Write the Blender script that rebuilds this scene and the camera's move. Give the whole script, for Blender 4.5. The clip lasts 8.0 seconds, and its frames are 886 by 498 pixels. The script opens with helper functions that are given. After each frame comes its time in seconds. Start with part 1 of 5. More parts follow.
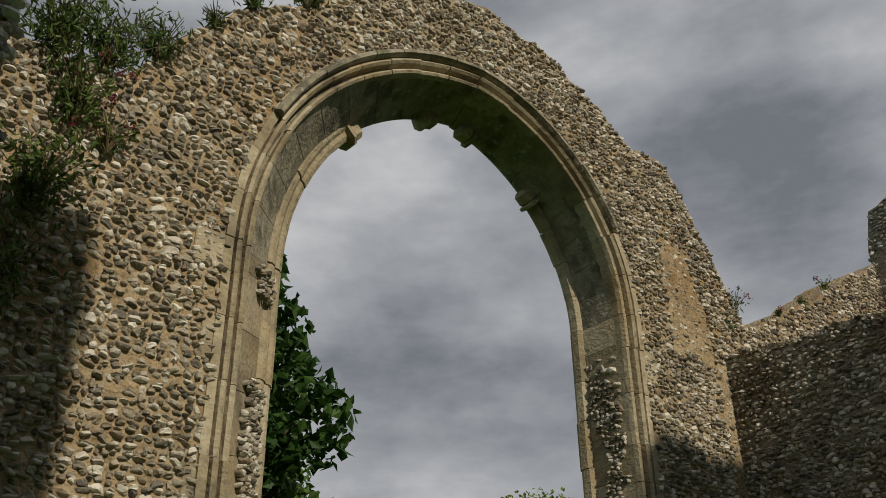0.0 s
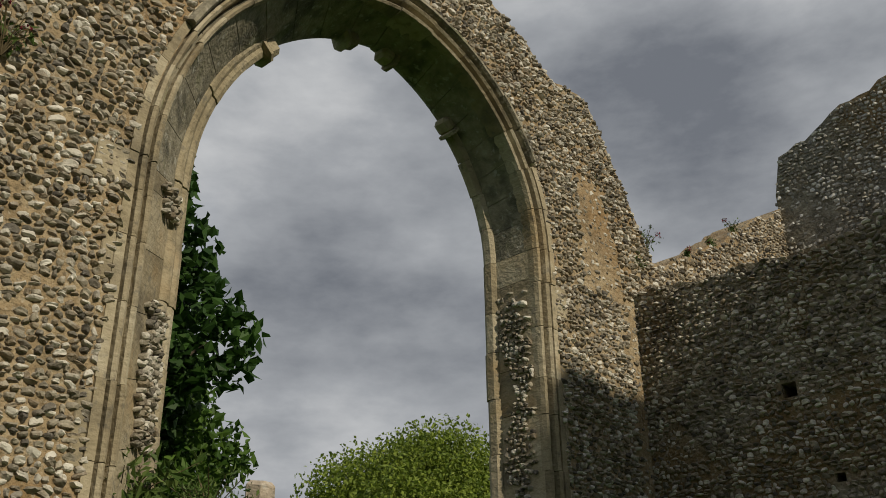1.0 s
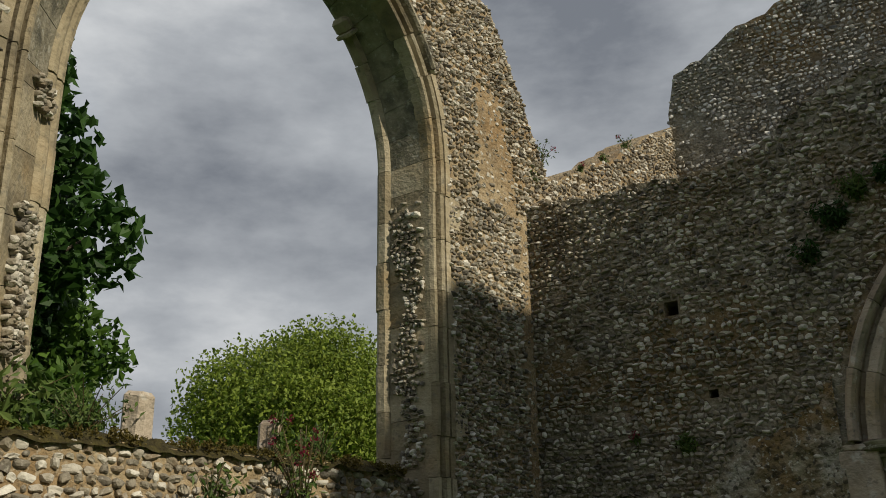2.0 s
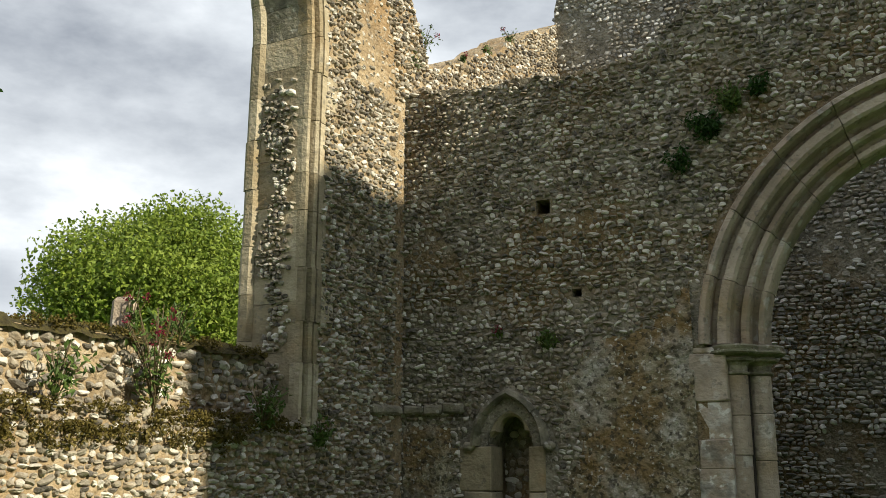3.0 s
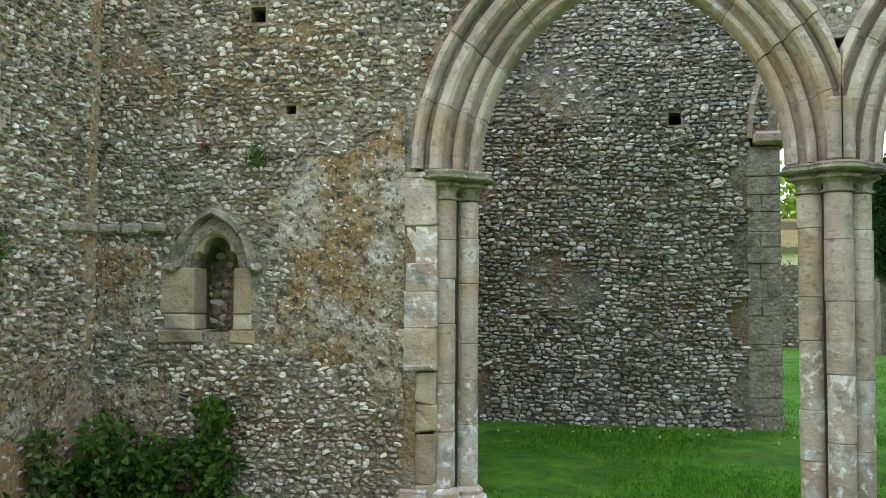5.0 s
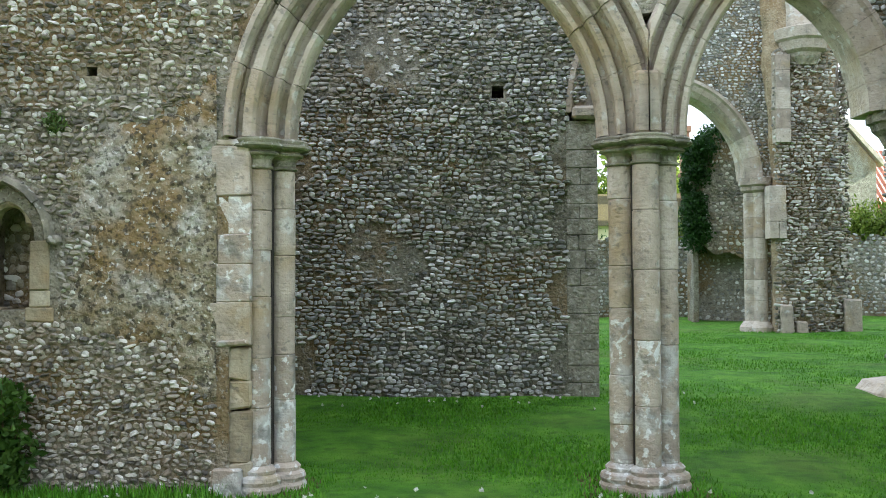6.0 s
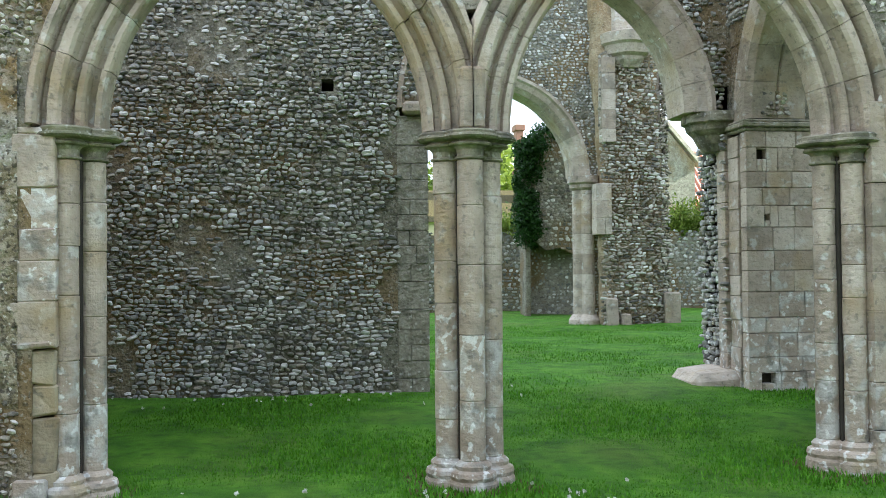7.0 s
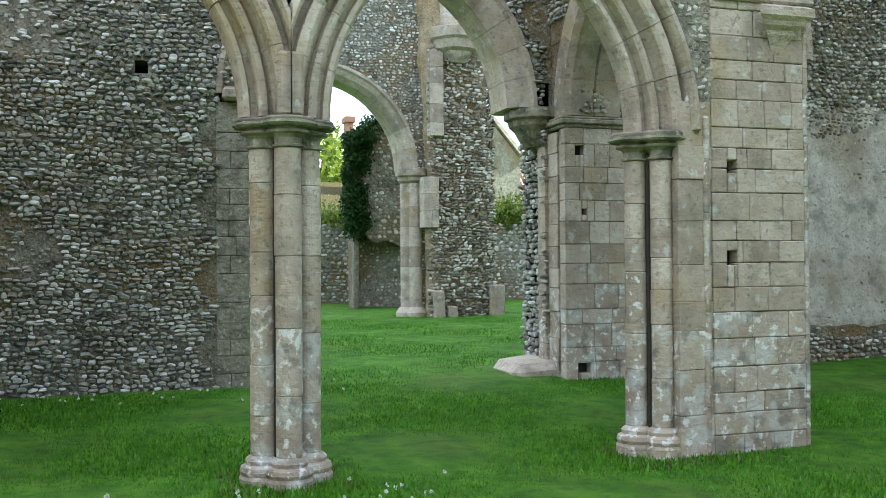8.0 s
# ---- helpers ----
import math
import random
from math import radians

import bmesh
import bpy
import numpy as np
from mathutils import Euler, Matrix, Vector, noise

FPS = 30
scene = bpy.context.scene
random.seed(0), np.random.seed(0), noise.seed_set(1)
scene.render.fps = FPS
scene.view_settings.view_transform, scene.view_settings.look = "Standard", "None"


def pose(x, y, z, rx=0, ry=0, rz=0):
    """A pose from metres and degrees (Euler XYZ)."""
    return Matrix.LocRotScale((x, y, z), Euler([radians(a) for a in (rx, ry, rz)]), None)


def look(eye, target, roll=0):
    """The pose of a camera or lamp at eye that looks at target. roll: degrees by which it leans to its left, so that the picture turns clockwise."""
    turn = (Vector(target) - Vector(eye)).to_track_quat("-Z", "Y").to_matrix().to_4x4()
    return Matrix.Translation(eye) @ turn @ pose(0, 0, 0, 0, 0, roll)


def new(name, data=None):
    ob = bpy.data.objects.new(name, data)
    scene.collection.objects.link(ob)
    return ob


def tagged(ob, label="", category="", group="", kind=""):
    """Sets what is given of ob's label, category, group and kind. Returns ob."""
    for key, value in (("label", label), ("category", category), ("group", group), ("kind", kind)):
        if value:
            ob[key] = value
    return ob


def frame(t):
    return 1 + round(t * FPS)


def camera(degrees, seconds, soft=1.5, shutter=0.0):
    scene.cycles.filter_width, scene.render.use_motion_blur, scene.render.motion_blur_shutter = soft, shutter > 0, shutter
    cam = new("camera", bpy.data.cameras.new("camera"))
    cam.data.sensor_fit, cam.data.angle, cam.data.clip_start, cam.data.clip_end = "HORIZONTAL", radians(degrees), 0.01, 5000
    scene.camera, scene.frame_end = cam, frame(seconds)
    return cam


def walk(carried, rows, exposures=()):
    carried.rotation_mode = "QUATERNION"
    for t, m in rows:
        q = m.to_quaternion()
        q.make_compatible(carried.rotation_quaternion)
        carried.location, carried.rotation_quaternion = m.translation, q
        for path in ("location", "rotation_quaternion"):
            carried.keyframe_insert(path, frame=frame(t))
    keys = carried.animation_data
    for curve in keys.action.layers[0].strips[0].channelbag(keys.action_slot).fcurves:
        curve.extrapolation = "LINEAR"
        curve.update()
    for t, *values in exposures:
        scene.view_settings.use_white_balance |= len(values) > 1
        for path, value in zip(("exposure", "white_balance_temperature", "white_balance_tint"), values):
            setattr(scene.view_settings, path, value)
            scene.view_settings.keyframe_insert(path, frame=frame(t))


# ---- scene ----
cam = camera(49.7, 8.0, soft=0.9)
PATH = [
    (0, (3.972, -6.71, 1.215), (2.684, -5.564, 2.228), -0.6),
    (0.5, (3.943, -6.679, 1.243), (2.682, -5.451, 2.193), -0.6),
    (1, (3.912, -6.646, 1.274), (2.693, -5.324, 2.151), -0.8),
    (2.3, (3.804, -6.565, 1.42), (2.76, -4.973, 2.032), -0.9),
    (2.5, (3.785, -6.545, 1.427), (2.78, -4.911, 1.993), -0.5),
    (3, (3.74, -6.48, 1.435), (2.837, -4.754, 1.889), 0.2),
    (3.5, (3.739, -6.413, 1.439), (2.945, -4.612, 1.794), 0.5),
    (4, (3.74, -6.318, 1.433), (3.069, -4.452, 1.691), 0.7),
    (4.5, (3.755, -6.228, 1.419), (3.218, -4.308, 1.583), 0.6),
    (4.7, (3.77, -6.198, 1.417), (3.28, -4.263, 1.554), 0.5),
    (5.8, (3.895, -6.032, 1.392), (3.752, -4.038, 1.447), -0.2),
    (6, (3.916, -6.018, 1.389), (3.842, -4.02, 1.441), -0.3),
    (6.5, (3.965, -5.975, 1.384), (4.058, -3.978, 1.432), -0.4),
    (7, (4.018, -5.93, 1.387), (4.276, -3.947, 1.428), -0.6),
    (7.5, (4.065, -5.894, 1.379), (4.492, -3.94, 1.41), -0.7),
    (8, (4.117, -5.833, 1.379), (4.718, -3.925, 1.402), -0.4),
]
walk(cam, [(t, look(eye, target, roll)) for t, eye, target, roll in PATH],
     exposures=[(0, -0.1, 6600, 10), (1.2, -0.1, 6550, 9), (2.5, 0.55, 6500, 8), (3.5, 1.75, 6500, 7), (4.0, 2.25, 6350, 7), (4.5, 2.9, 6150, 6), (6.0, 2.98, 5750, 6), (8.0, 2.88, 5650, 5)])

# ---- world and sun ----
SUN_EL, SUN_AZ = radians(30), radians(4)
to_sun = Vector((math.cos(SUN_EL) * math.cos(SUN_AZ), -math.cos(SUN_EL) * math.sin(SUN_AZ), math.sin(SUN_EL)))
world = bpy.data.worlds.new("world")
scene.world = world
world.use_nodes = True
wn, wl = world.node_tree.nodes, world.node_tree.links
wn.clear()
w_out, w_bg = wn.new("ShaderNodeOutputWorld"), wn.new("ShaderNodeBackground")
sky = wn.new("ShaderNodeTexSky")
sky.sky_type, sky.sun_disc = "NISHITA", False
sky.sun_elevation, sky.sun_rotation = SUN_EL, math.atan2(to_sun.x, to_sun.y)
w_scale = wn.new("ShaderNodeMix")
w_scale.data_type, w_scale.blend_type = "RGBA", "MULTIPLY"
w_scale.inputs[0].default_value = 1.0
w_scale.inputs[7].default_value = (0.09, 0.09, 0.09, 1)
wl.new(sky.outputs[0], w_scale.inputs[6])
w_tc, w_map = wn.new("ShaderNodeTexCoord"), wn.new("ShaderNodeMapping")
w_map.inputs["Scale"].default_value = (1.6, 1.6, 3.6)
w_map.inputs["Location"].default_value = (0.35, 0.1, 0.2)
wl.new(w_tc.outputs["Generated"], w_map.inputs[0])
w_n1 = wn.new("ShaderNodeTexNoise")
w_n1.inputs["Scale"].default_value, w_n1.inputs["Detail"].default_value, w_n1.inputs["Roughness"].default_value = 2.1, 7, 0.56
wl.new(w_map.outputs[0], w_n1.inputs["Vector"])
w_ramp = wn.new("ShaderNodeValToRGB")
e = w_ramp.color_ramp.elements
e[0].position, e[0].color = 0.29, (0.17, 0.185, 0.215, 1)
e[1].position, e[1].color = 0.7, (0.6, 0.61, 0.625, 1)
mid = w_ramp.color_ramp.elements.new(0.52)
mid.color = (0.375, 0.392, 0.42, 1)
wl.new(w_n1.outputs["Fac"], w_ramp.inputs[0])
w_n2 = wn.new("ShaderNodeTexNoise")
w_n2.inputs["Scale"].default_value, w_n2.inputs["Detail"].default_value = 1.3, 3
w_map2 = wn.new("ShaderNodeMapping")
w_map2.inputs["Location"].default_value = (3.1, 1.7, 0.4)
wl.new(w_tc.outputs["Generated"], w_map2.inputs[0])
wl.new(w_map2.outputs[0], w_n2.inputs["Vector"])
w_cov = wn.new("ShaderNodeValToRGB")
w_cov.color_ramp.elements[0].position, w_cov.color_ramp.elements[1].position = 0.30, 0.40
wl.new(w_n2.outputs["Fac"], w_cov.inputs[0])
w_mix = wn.new("ShaderNodeMix")
w_mix.data_type = "RGBA"
wl.new(w_cov.outputs[0], w_mix.inputs[0])
wl.new(w_scale.outputs[2], w_mix.inputs[6])
wl.new(w_ramp.outputs[0], w_mix.inputs[7])
wl.new(w_mix.outputs[2], w_bg.inputs[0])
w_bg.inputs[1].default_value = 1.0
wl.new(w_bg.outputs[0], w_out.inputs[0])

sun = new("sun", bpy.data.lights.new("sun", "SUN"))
sun.data.energy, sun.data.angle, sun.data.color = 3.3, radians(0.6), (1.0, 0.9, 0.69)
sun.matrix_world = look(to_sun * 60, (0, 0, 0))

# ---- materials ----


def material(name, stops, scale=8.0, detail=6.0, rough=0.9, bump=0.4, bump_scale=40.0, spots=None, per="none", spread=0.35, coords="Object", distance=0.01, bed=None):
    """A rough mineral or leafy surface: noise through a colour ramp, mottled by larger stains, with fine relief.
    per: 'object' or 'island' varies the ramp from piece to piece. bed (colour, amount): thin weathered lines along the stone's bedding."""
    m = bpy.data.materials.new(name)
    m.use_nodes = True
    n, l = m.node_tree.nodes, m.node_tree.links
    bsdf = n["Principled BSDF"]
    bsdf.inputs["Roughness"].default_value = rough
    bsdf.inputs["Specular IOR Level"].default_value = 0.25
    geo = n.new("ShaderNodeNewGeometry")
    a = n.new("ShaderNodeTexNoise")
    a.inputs["Scale"].default_value, a.inputs["Detail"].default_value, a.inputs["Roughness"].default_value = scale, detail, 0.62
    l.new(geo.outputs["Position"], a.inputs["Vector"])
    value = a.outputs["Fac"]
    if per != "none":
        src = n.new("ShaderNodeObjectInfo").outputs["Random"] if per == "object" else geo.outputs["Random Per Island"]
        mix = n.new("ShaderNodeMix")
        mix.inputs[0].default_value = 1 - spread
        l.new(value, mix.inputs[2])
        l.new(src, mix.inputs[3])
        value = mix.outputs[0]
    ramp = n.new("ShaderNodeValToRGB")
    els = ramp.color_ramp.elements
    els[0].position, els[0].color = stops[0][0], (*stops[0][1], 1)
    els[1].position, els[1].color = stops[-1][0], (*stops[-1][1], 1)
    for p, c in stops[1:-1]:
        els.new(p).color = (*c, 1)
    l.new(value, ramp.inputs[0])
    colour = ramp.outputs[0]
    for k, (c, sc, lo, hi, amount) in enumerate(spots or ()):
        b = n.new("ShaderNodeTexNoise")
        b.inputs["Scale"].default_value, b.inputs["Detail"].default_value = sc, 5
        mp = n.new("ShaderNodeMapping")
        mp.inputs["Location"].default_value = (3.7 * k + 1.3, 2.1 * k, 5.9 * k)
        l.new(geo.outputs["Position"], mp.inputs[0])
        l.new(mp.outputs[0], b.inputs["Vector"])
        rng = n.new("ShaderNodeMapRange")
        rng.inputs[1].default_value, rng.inputs[2].default_value, rng.inputs[4].default_value = lo, hi, amount
        l.new(b.outputs["Fac"], rng.inputs[0])
        mix = n.new("ShaderNodeMix")
        mix.data_type = "RGBA"
        l.new(rng.outputs[0], mix.inputs[0])
        l.new(colour, mix.inputs[6])
        mix.inputs[7].default_value = (*c, 1)
        colour = mix.outputs[2]
    lines = None
    if bed:
        flat = n.new("ShaderNodeMapping")
        flat.inputs["Scale"].default_value = (4.5, 4.5, 24)
        l.new(geo.outputs["Position"], flat.inputs[0])
        lines = n.new("ShaderNodeTexNoise")
        lines.inputs["Scale"].default_value, lines.inputs["Detail"].default_value, lines.inputs["Roughness"].default_value = 1.6, 5, 0.65
        l.new(flat.outputs[0], lines.inputs["Vector"])
        cut = n.new("ShaderNodeMapRange")
        cut.inputs[1].default_value, cut.inputs[2].default_value, cut.inputs[4].default_value = 0.56, 0.7, bed[1] * 0.75
        l.new(lines.outputs["Fac"], cut.inputs[0])
        mix = n.new("ShaderNodeMix")
        mix.data_type = "RGBA"
        l.new(cut.outputs[0], mix.inputs[0])
        l.new(colour, mix.inputs[6])
        mix.inputs[7].default_value = (*bed[0], 1)
        colour = mix.outputs[2]
    l.new(colour, bsdf.inputs["Base Color"])
    if bump:
        f = n.new("ShaderNodeTexNoise")
        f.inputs["Scale"].default_value, f.inputs["Detail"].default_value = bump_scale, 6
        l.new(geo.outputs["Position"], f.inputs["Vector"])
        bp = n.new("ShaderNodeBump")
        bp.inputs["Strength"].default_value, bp.inputs["Distance"].default_value = bump, distance
        l.new(f.outputs["Fac"], bp.inputs["Height"])
        normal = bp.outputs[0]
        if lines:
            b2 = n.new("ShaderNodeBump")
            b2.invert = True
            b2.inputs["Strength"].default_value, b2.inputs["Distance"].default_value = 0.4, 0.012
            l.new(lines.outputs["Fac"], b2.inputs["Height"])
            l.new(normal, b2.inputs["Normal"])
            normal = b2.outputs[0]
        l.new(normal, bsdf.inputs["Normal"])
    return m


FLINT = [(0.0, (0.045, 0.043, 0.042)), (0.16, (0.11, 0.1, 0.09)), (0.32, (0.23, 0.205, 0.165)), (0.46, (0.38, 0.34, 0.275)), (0.56, (0.21, 0.165, 0.115)),
         (0.68, (0.5, 0.47, 0.42)), (0.82, (0.64, 0.61, 0.555)), (1.0, (0.78, 0.76, 0.72))]
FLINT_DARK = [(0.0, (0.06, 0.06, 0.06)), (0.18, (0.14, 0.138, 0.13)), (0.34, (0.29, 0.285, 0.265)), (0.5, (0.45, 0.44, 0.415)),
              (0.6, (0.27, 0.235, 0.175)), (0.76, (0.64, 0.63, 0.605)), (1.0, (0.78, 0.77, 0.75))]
flint_one = material("flint_one", FLINT, 14, rough=0.75, bump=0.7, bump_scale=60, spots=[((0.22, 0.165, 0.09), 1.4, 0.52, 0.66, 0.3), ((0.05, 0.045, 0.04), 2.6, 0.56, 0.72, 0.45), ((0.5, 0.47, 0.42), 45, 0.56, 0.7, 0.4)], per="object", spread=0.3)
flint_many = material("flint_many", FLINT, 14, rough=0.75, bump=0.7, bump_scale=60, spots=[((0.22, 0.165, 0.09), 1.4, 0.52, 0.66, 0.3), ((0.05, 0.045, 0.04), 2.6, 0.56, 0.72, 0.45), ((0.5, 0.47, 0.42), 45, 0.56, 0.7, 0.4)], per="island", spread=0.3)
dark_one = material("dark_flint_one", FLINT_DARK, 14, rough=0.72, bump=0.7, bump_scale=60, spots=[((0.16, 0.13, 0.08), 1.2, 0.52, 0.66, 0.4), ((0.05, 0.049, 0.044), 2.2, 0.57, 0.72, 0.4), ((0.4, 0.39, 0.36), 45, 0.57, 0.7, 0.4)], per="object", spread=0.3)
dark_many = material("dark_flint_many", FLINT_DARK, 14, rough=0.72, bump=0.7, bump_scale=60, spots=[((0.16, 0.13, 0.08), 1.2, 0.52, 0.66, 0.4), ((0.05, 0.049, 0.044), 2.2, 0.57, 0.72, 0.4), ((0.4, 0.39, 0.36), 45, 0.57, 0.7, 0.4)], per="island", spread=0.3)
mortar = material("mortar", [(0.3, (0.2, 0.148, 0.088)), (0.5, (0.33, 0.25, 0.155)), (0.7, (0.43, 0.35, 0.24))], 9, bump=1.0, bump_scale=30, distance=0.03,
                  spots=[((0.24, 0.14, 0.055), 1.1, 0.5, 0.66, 0.6), ((0.09, 0.08, 0.06), 2.3, 0.55, 0.7, 0.5), ((0.45, 0.4, 0.32), 38, 0.56, 0.67, 0.6), ((0.06, 0.05, 0.035), 30, 0.58, 0.68, 0.55)])
mortar_grey = material("grey_mortar", [(0.3, (0.15, 0.135, 0.105)), (0.5, (0.25, 0.228, 0.18)), (0.7, (0.36, 0.335, 0.28))], 9, bump=1.0, bump_scale=30, distance=0.03,
                       spots=[((0.19, 0.125, 0.052), 0.9, 0.47, 0.6, 0.8), ((0.05, 0.048, 0.042), 2.0, 0.55, 0.7, 0.5), ((0.4, 0.38, 0.34), 38, 0.57, 0.68, 0.6), ((0.03, 0.027, 0.02), 30, 0.56, 0.66, 0.6)])
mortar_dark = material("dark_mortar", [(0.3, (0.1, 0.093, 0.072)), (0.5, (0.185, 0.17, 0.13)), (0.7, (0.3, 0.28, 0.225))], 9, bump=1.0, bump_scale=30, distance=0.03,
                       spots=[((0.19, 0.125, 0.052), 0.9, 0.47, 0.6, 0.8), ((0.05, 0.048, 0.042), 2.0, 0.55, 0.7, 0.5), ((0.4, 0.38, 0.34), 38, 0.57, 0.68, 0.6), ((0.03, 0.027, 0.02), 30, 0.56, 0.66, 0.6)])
plaster = material("plaster", [(0.3, (0.4, 0.37, 0.33)), (0.5, (0.53, 0.5, 0.46)), (0.7, (0.62, 0.6, 0.56))], 9, bump=1.0, bump_scale=25, distance=0.02,
                   spots=[((0.26, 0.2, 0.12), 1.2, 0.52, 0.66, 0.6), ((0.14, 0.135, 0.125), 3.5, 0.54, 0.7, 0.6), ((0.2, 0.19, 0.17), 30, 0.56, 0.68, 0.6)])
LIME = [(0.25, (0.2, 0.165, 0.11)), (0.45, (0.32, 0.27, 0.185)), (0.6, (0.4, 0.345, 0.25)), (0.8, (0.5, 0.45, 0.35))]
limestone = material("limestone", LIME, 6, bump=0.8, bump_scale=34, distance=0.014, per="object", spread=0.7, bed=((0.12, 0.095, 0.06), 0.5),
                     spots=[((0.09, 0.08, 0.065), 3.0, 0.56, 0.7, 0.65), ((0.36, 0.22, 0.08), 1.7, 0.57, 0.7, 0.45), ((0.13, 0.125, 0.11), 16, 0.6, 0.68, 0.5)])
GREYL = [(0.22, (0.24, 0.192, 0.15)), (0.42, (0.365, 0.3, 0.24)), (0.58, (0.44, 0.37, 0.3)), (0.78, (0.55, 0.48, 0.41))]
greystone = material("grey_limestone", GREYL, 6, bump=0.85, bump_scale=34, distance=0.014, per="object", spread=0.66, bed=((0.14, 0.12, 0.09), 0.6),
                     spots=[((0.15, 0.14, 0.115), 3.2, 0.52, 0.68, 0.55), ((0.62, 0.62, 0.6), 9, 0.6, 0.68, 0.45), ((0.34, 0.24, 0.1), 1.9, 0.56, 0.7, 0.5), ((0.12, 0.115, 0.1), 22, 0.6, 0.68, 0.5)])
lichen_stone = material("lichened_limestone", GREYL, 6, bump=0.9, bump_scale=34, distance=0.016, per="object", spread=0.7, bed=((0.16, 0.145, 0.12), 0.5),
                        spots=[((0.55, 0.555, 0.54), 5, 0.5, 0.6, 0.6), ((0.74, 0.74, 0.72), 17, 0.57, 0.63, 0.75), ((0.17, 0.165, 0.145), 8, 0.56, 0.66, 0.65), ((0.3, 0.25, 0.1), 3, 0.6, 0.7, 0.5)])
# Weathered stone; its dark tone also paints shade under abaci and arch soffits.
shaded_worn_stone = material("shaded_weathered_stone", [(0.25, (0.13, 0.12, 0.09)), (0.5, (0.25, 0.225, 0.17)), (0.75, (0.38, 0.35, 0.28))], 9, bump=1.0, bump_scale=40, distance=0.012,
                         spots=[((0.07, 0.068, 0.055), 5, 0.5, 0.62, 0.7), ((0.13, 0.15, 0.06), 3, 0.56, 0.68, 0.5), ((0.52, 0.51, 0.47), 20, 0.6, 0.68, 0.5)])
rough_stone = material("rough_grey_stone", [(0.25, (0.16, 0.145, 0.115)), (0.5, (0.27, 0.25, 0.2)), (0.75, (0.4, 0.375, 0.32))], 10, bump=1.0, bump_scale=26, distance=0.03,
                       spots=[((0.1, 0.092, 0.075), 6, 0.53, 0.65, 0.6), ((0.5, 0.49, 0.46), 22, 0.58, 0.67, 0.5)])
coat = material("rough_lime_coat", [(0.3, (0.17, 0.135, 0.08)), (0.48, (0.27, 0.23, 0.155)), (0.62, (0.37, 0.335, 0.255)), (0.75, (0.47, 0.445, 0.38))], 7, bump=1.0, bump_scale=22, distance=0.05,
                spots=[((0.22, 0.14, 0.055), 1.5, 0.46, 0.58, 0.75), ((0.46, 0.455, 0.43), 2.6, 0.55, 0.65, 0.5), ((0.08, 0.068, 0.045), 11, 0.53, 0.63, 0.7), ((0.6, 0.585, 0.54), 34, 0.59, 0.67, 0.75), ((0.05, 0.044, 0.032), 24, 0.55, 0.63, 0.8)])
# Near-black tone that stands in for shade inside holes and gaps.
hole_shade = material("hole_shade", [(0.3, (0.03, 0.027, 0.022)), (0.7, (0.06, 0.05, 0.04))], 9)
brick_red = material("brick_red", [(0.3, (0.15, 0.08, 0.055)), (0.7, (0.26, 0.14, 0.1))], 9, per="object")
moss_mat = material("moss", [(0.3, (0.028, 0.022, 0.01)), (0.5, (0.06, 0.05, 0.018)), (0.7, (0.1, 0.085, 0.025))], 20, bump=1.0, bump_scale=90, distance=0.02)
soil = material("turf", [(0.3, (0.04, 0.125, 0.006)), (0.5, (0.08, 0.215, 0.011)), (0.7, (0.145, 0.31, 0.024))], 3.0, bump=1.0, bump_scale=120, distance=0.03,
                spots=[((0.12, 0.17, 0.03), 0.7, 0.5, 0.7, 0.6), ((0.02, 0.06, 0.008), 9, 0.5, 0.7, 0.5)])


def leafy(name, dark, light, per="island"):
    m = material(name, [(0.0, dark), (0.6, tuple((a + b) / 2 for a, b in zip(dark, light))), (1.0, light)], 3, rough=0.55, bump=0, per=per, spread=0.25)
    b = m.node_tree.nodes["Principled BSDF"]
    b.inputs["Subsurface Weight"].default_value = 0.0
    out, mix, tr = m.node_tree.nodes["Material Output"], m.node_tree.nodes.new("ShaderNodeMixShader"), m.node_tree.nodes.new("ShaderNodeBsdfTranslucent")
    mix.inputs[0].default_value = 0.3
    m.node_tree.links.new(b.inputs["Base Color"].links[0].from_socket, tr.inputs[0])
    m.node_tree.links.new(b.outputs[0], mix.inputs[1])
    m.node_tree.links.new(tr.outputs[0], mix.inputs[2])
    m.node_tree.links.new(mix.outputs[0], out.inputs[0])
    return m


grass_mat = leafy("grass_blades", (0.045, 0.165, 0.006), (0.165, 0.37, 0.024))
leaf_dark = leafy("leaf_dark", (0.012, 0.04, 0.008), (0.06, 0.13, 0.025))
leaf_light = leafy("leaf_light", (0.075, 0.125, 0.014), (0.27, 0.33, 0.05))
leaf_mid = leafy("leaf_mid", (0.025, 0.065, 0.01), (0.11, 0.2, 0.03))
leaf_wall = leafy("leaf_wall_plants", (0.04, 0.085, 0.018), (0.16, 0.22, 0.06))
ivy_mat = leafy("ivy_leaves", (0.01, 0.035, 0.006), (0.045, 0.11, 0.02))
dry_mat = leafy("dry_stems", (0.1, 0.08, 0.04), (0.22, 0.17, 0.1))
petal = leafy("petals_red", (0.13, 0.012, 0.025), (0.28, 0.035, 0.07))
petal_white = leafy("petals_white", (0.6, 0.6, 0.55), (0.8, 0.8, 0.75))
bark = material("bark", [(0.3, (0.05, 0.04, 0.03)), (0.7, (0.13, 0.105, 0.08))], 8, bump=1, bump_scale=20)
tile_red = material("roof_tile", [(0.0, (0.24, 0.09, 0.05)), (0.5, (0.34, 0.14, 0.085)), (1.0, (0.42, 0.21, 0.13))], 4, bump=0.4, per="island", spread=0.4)
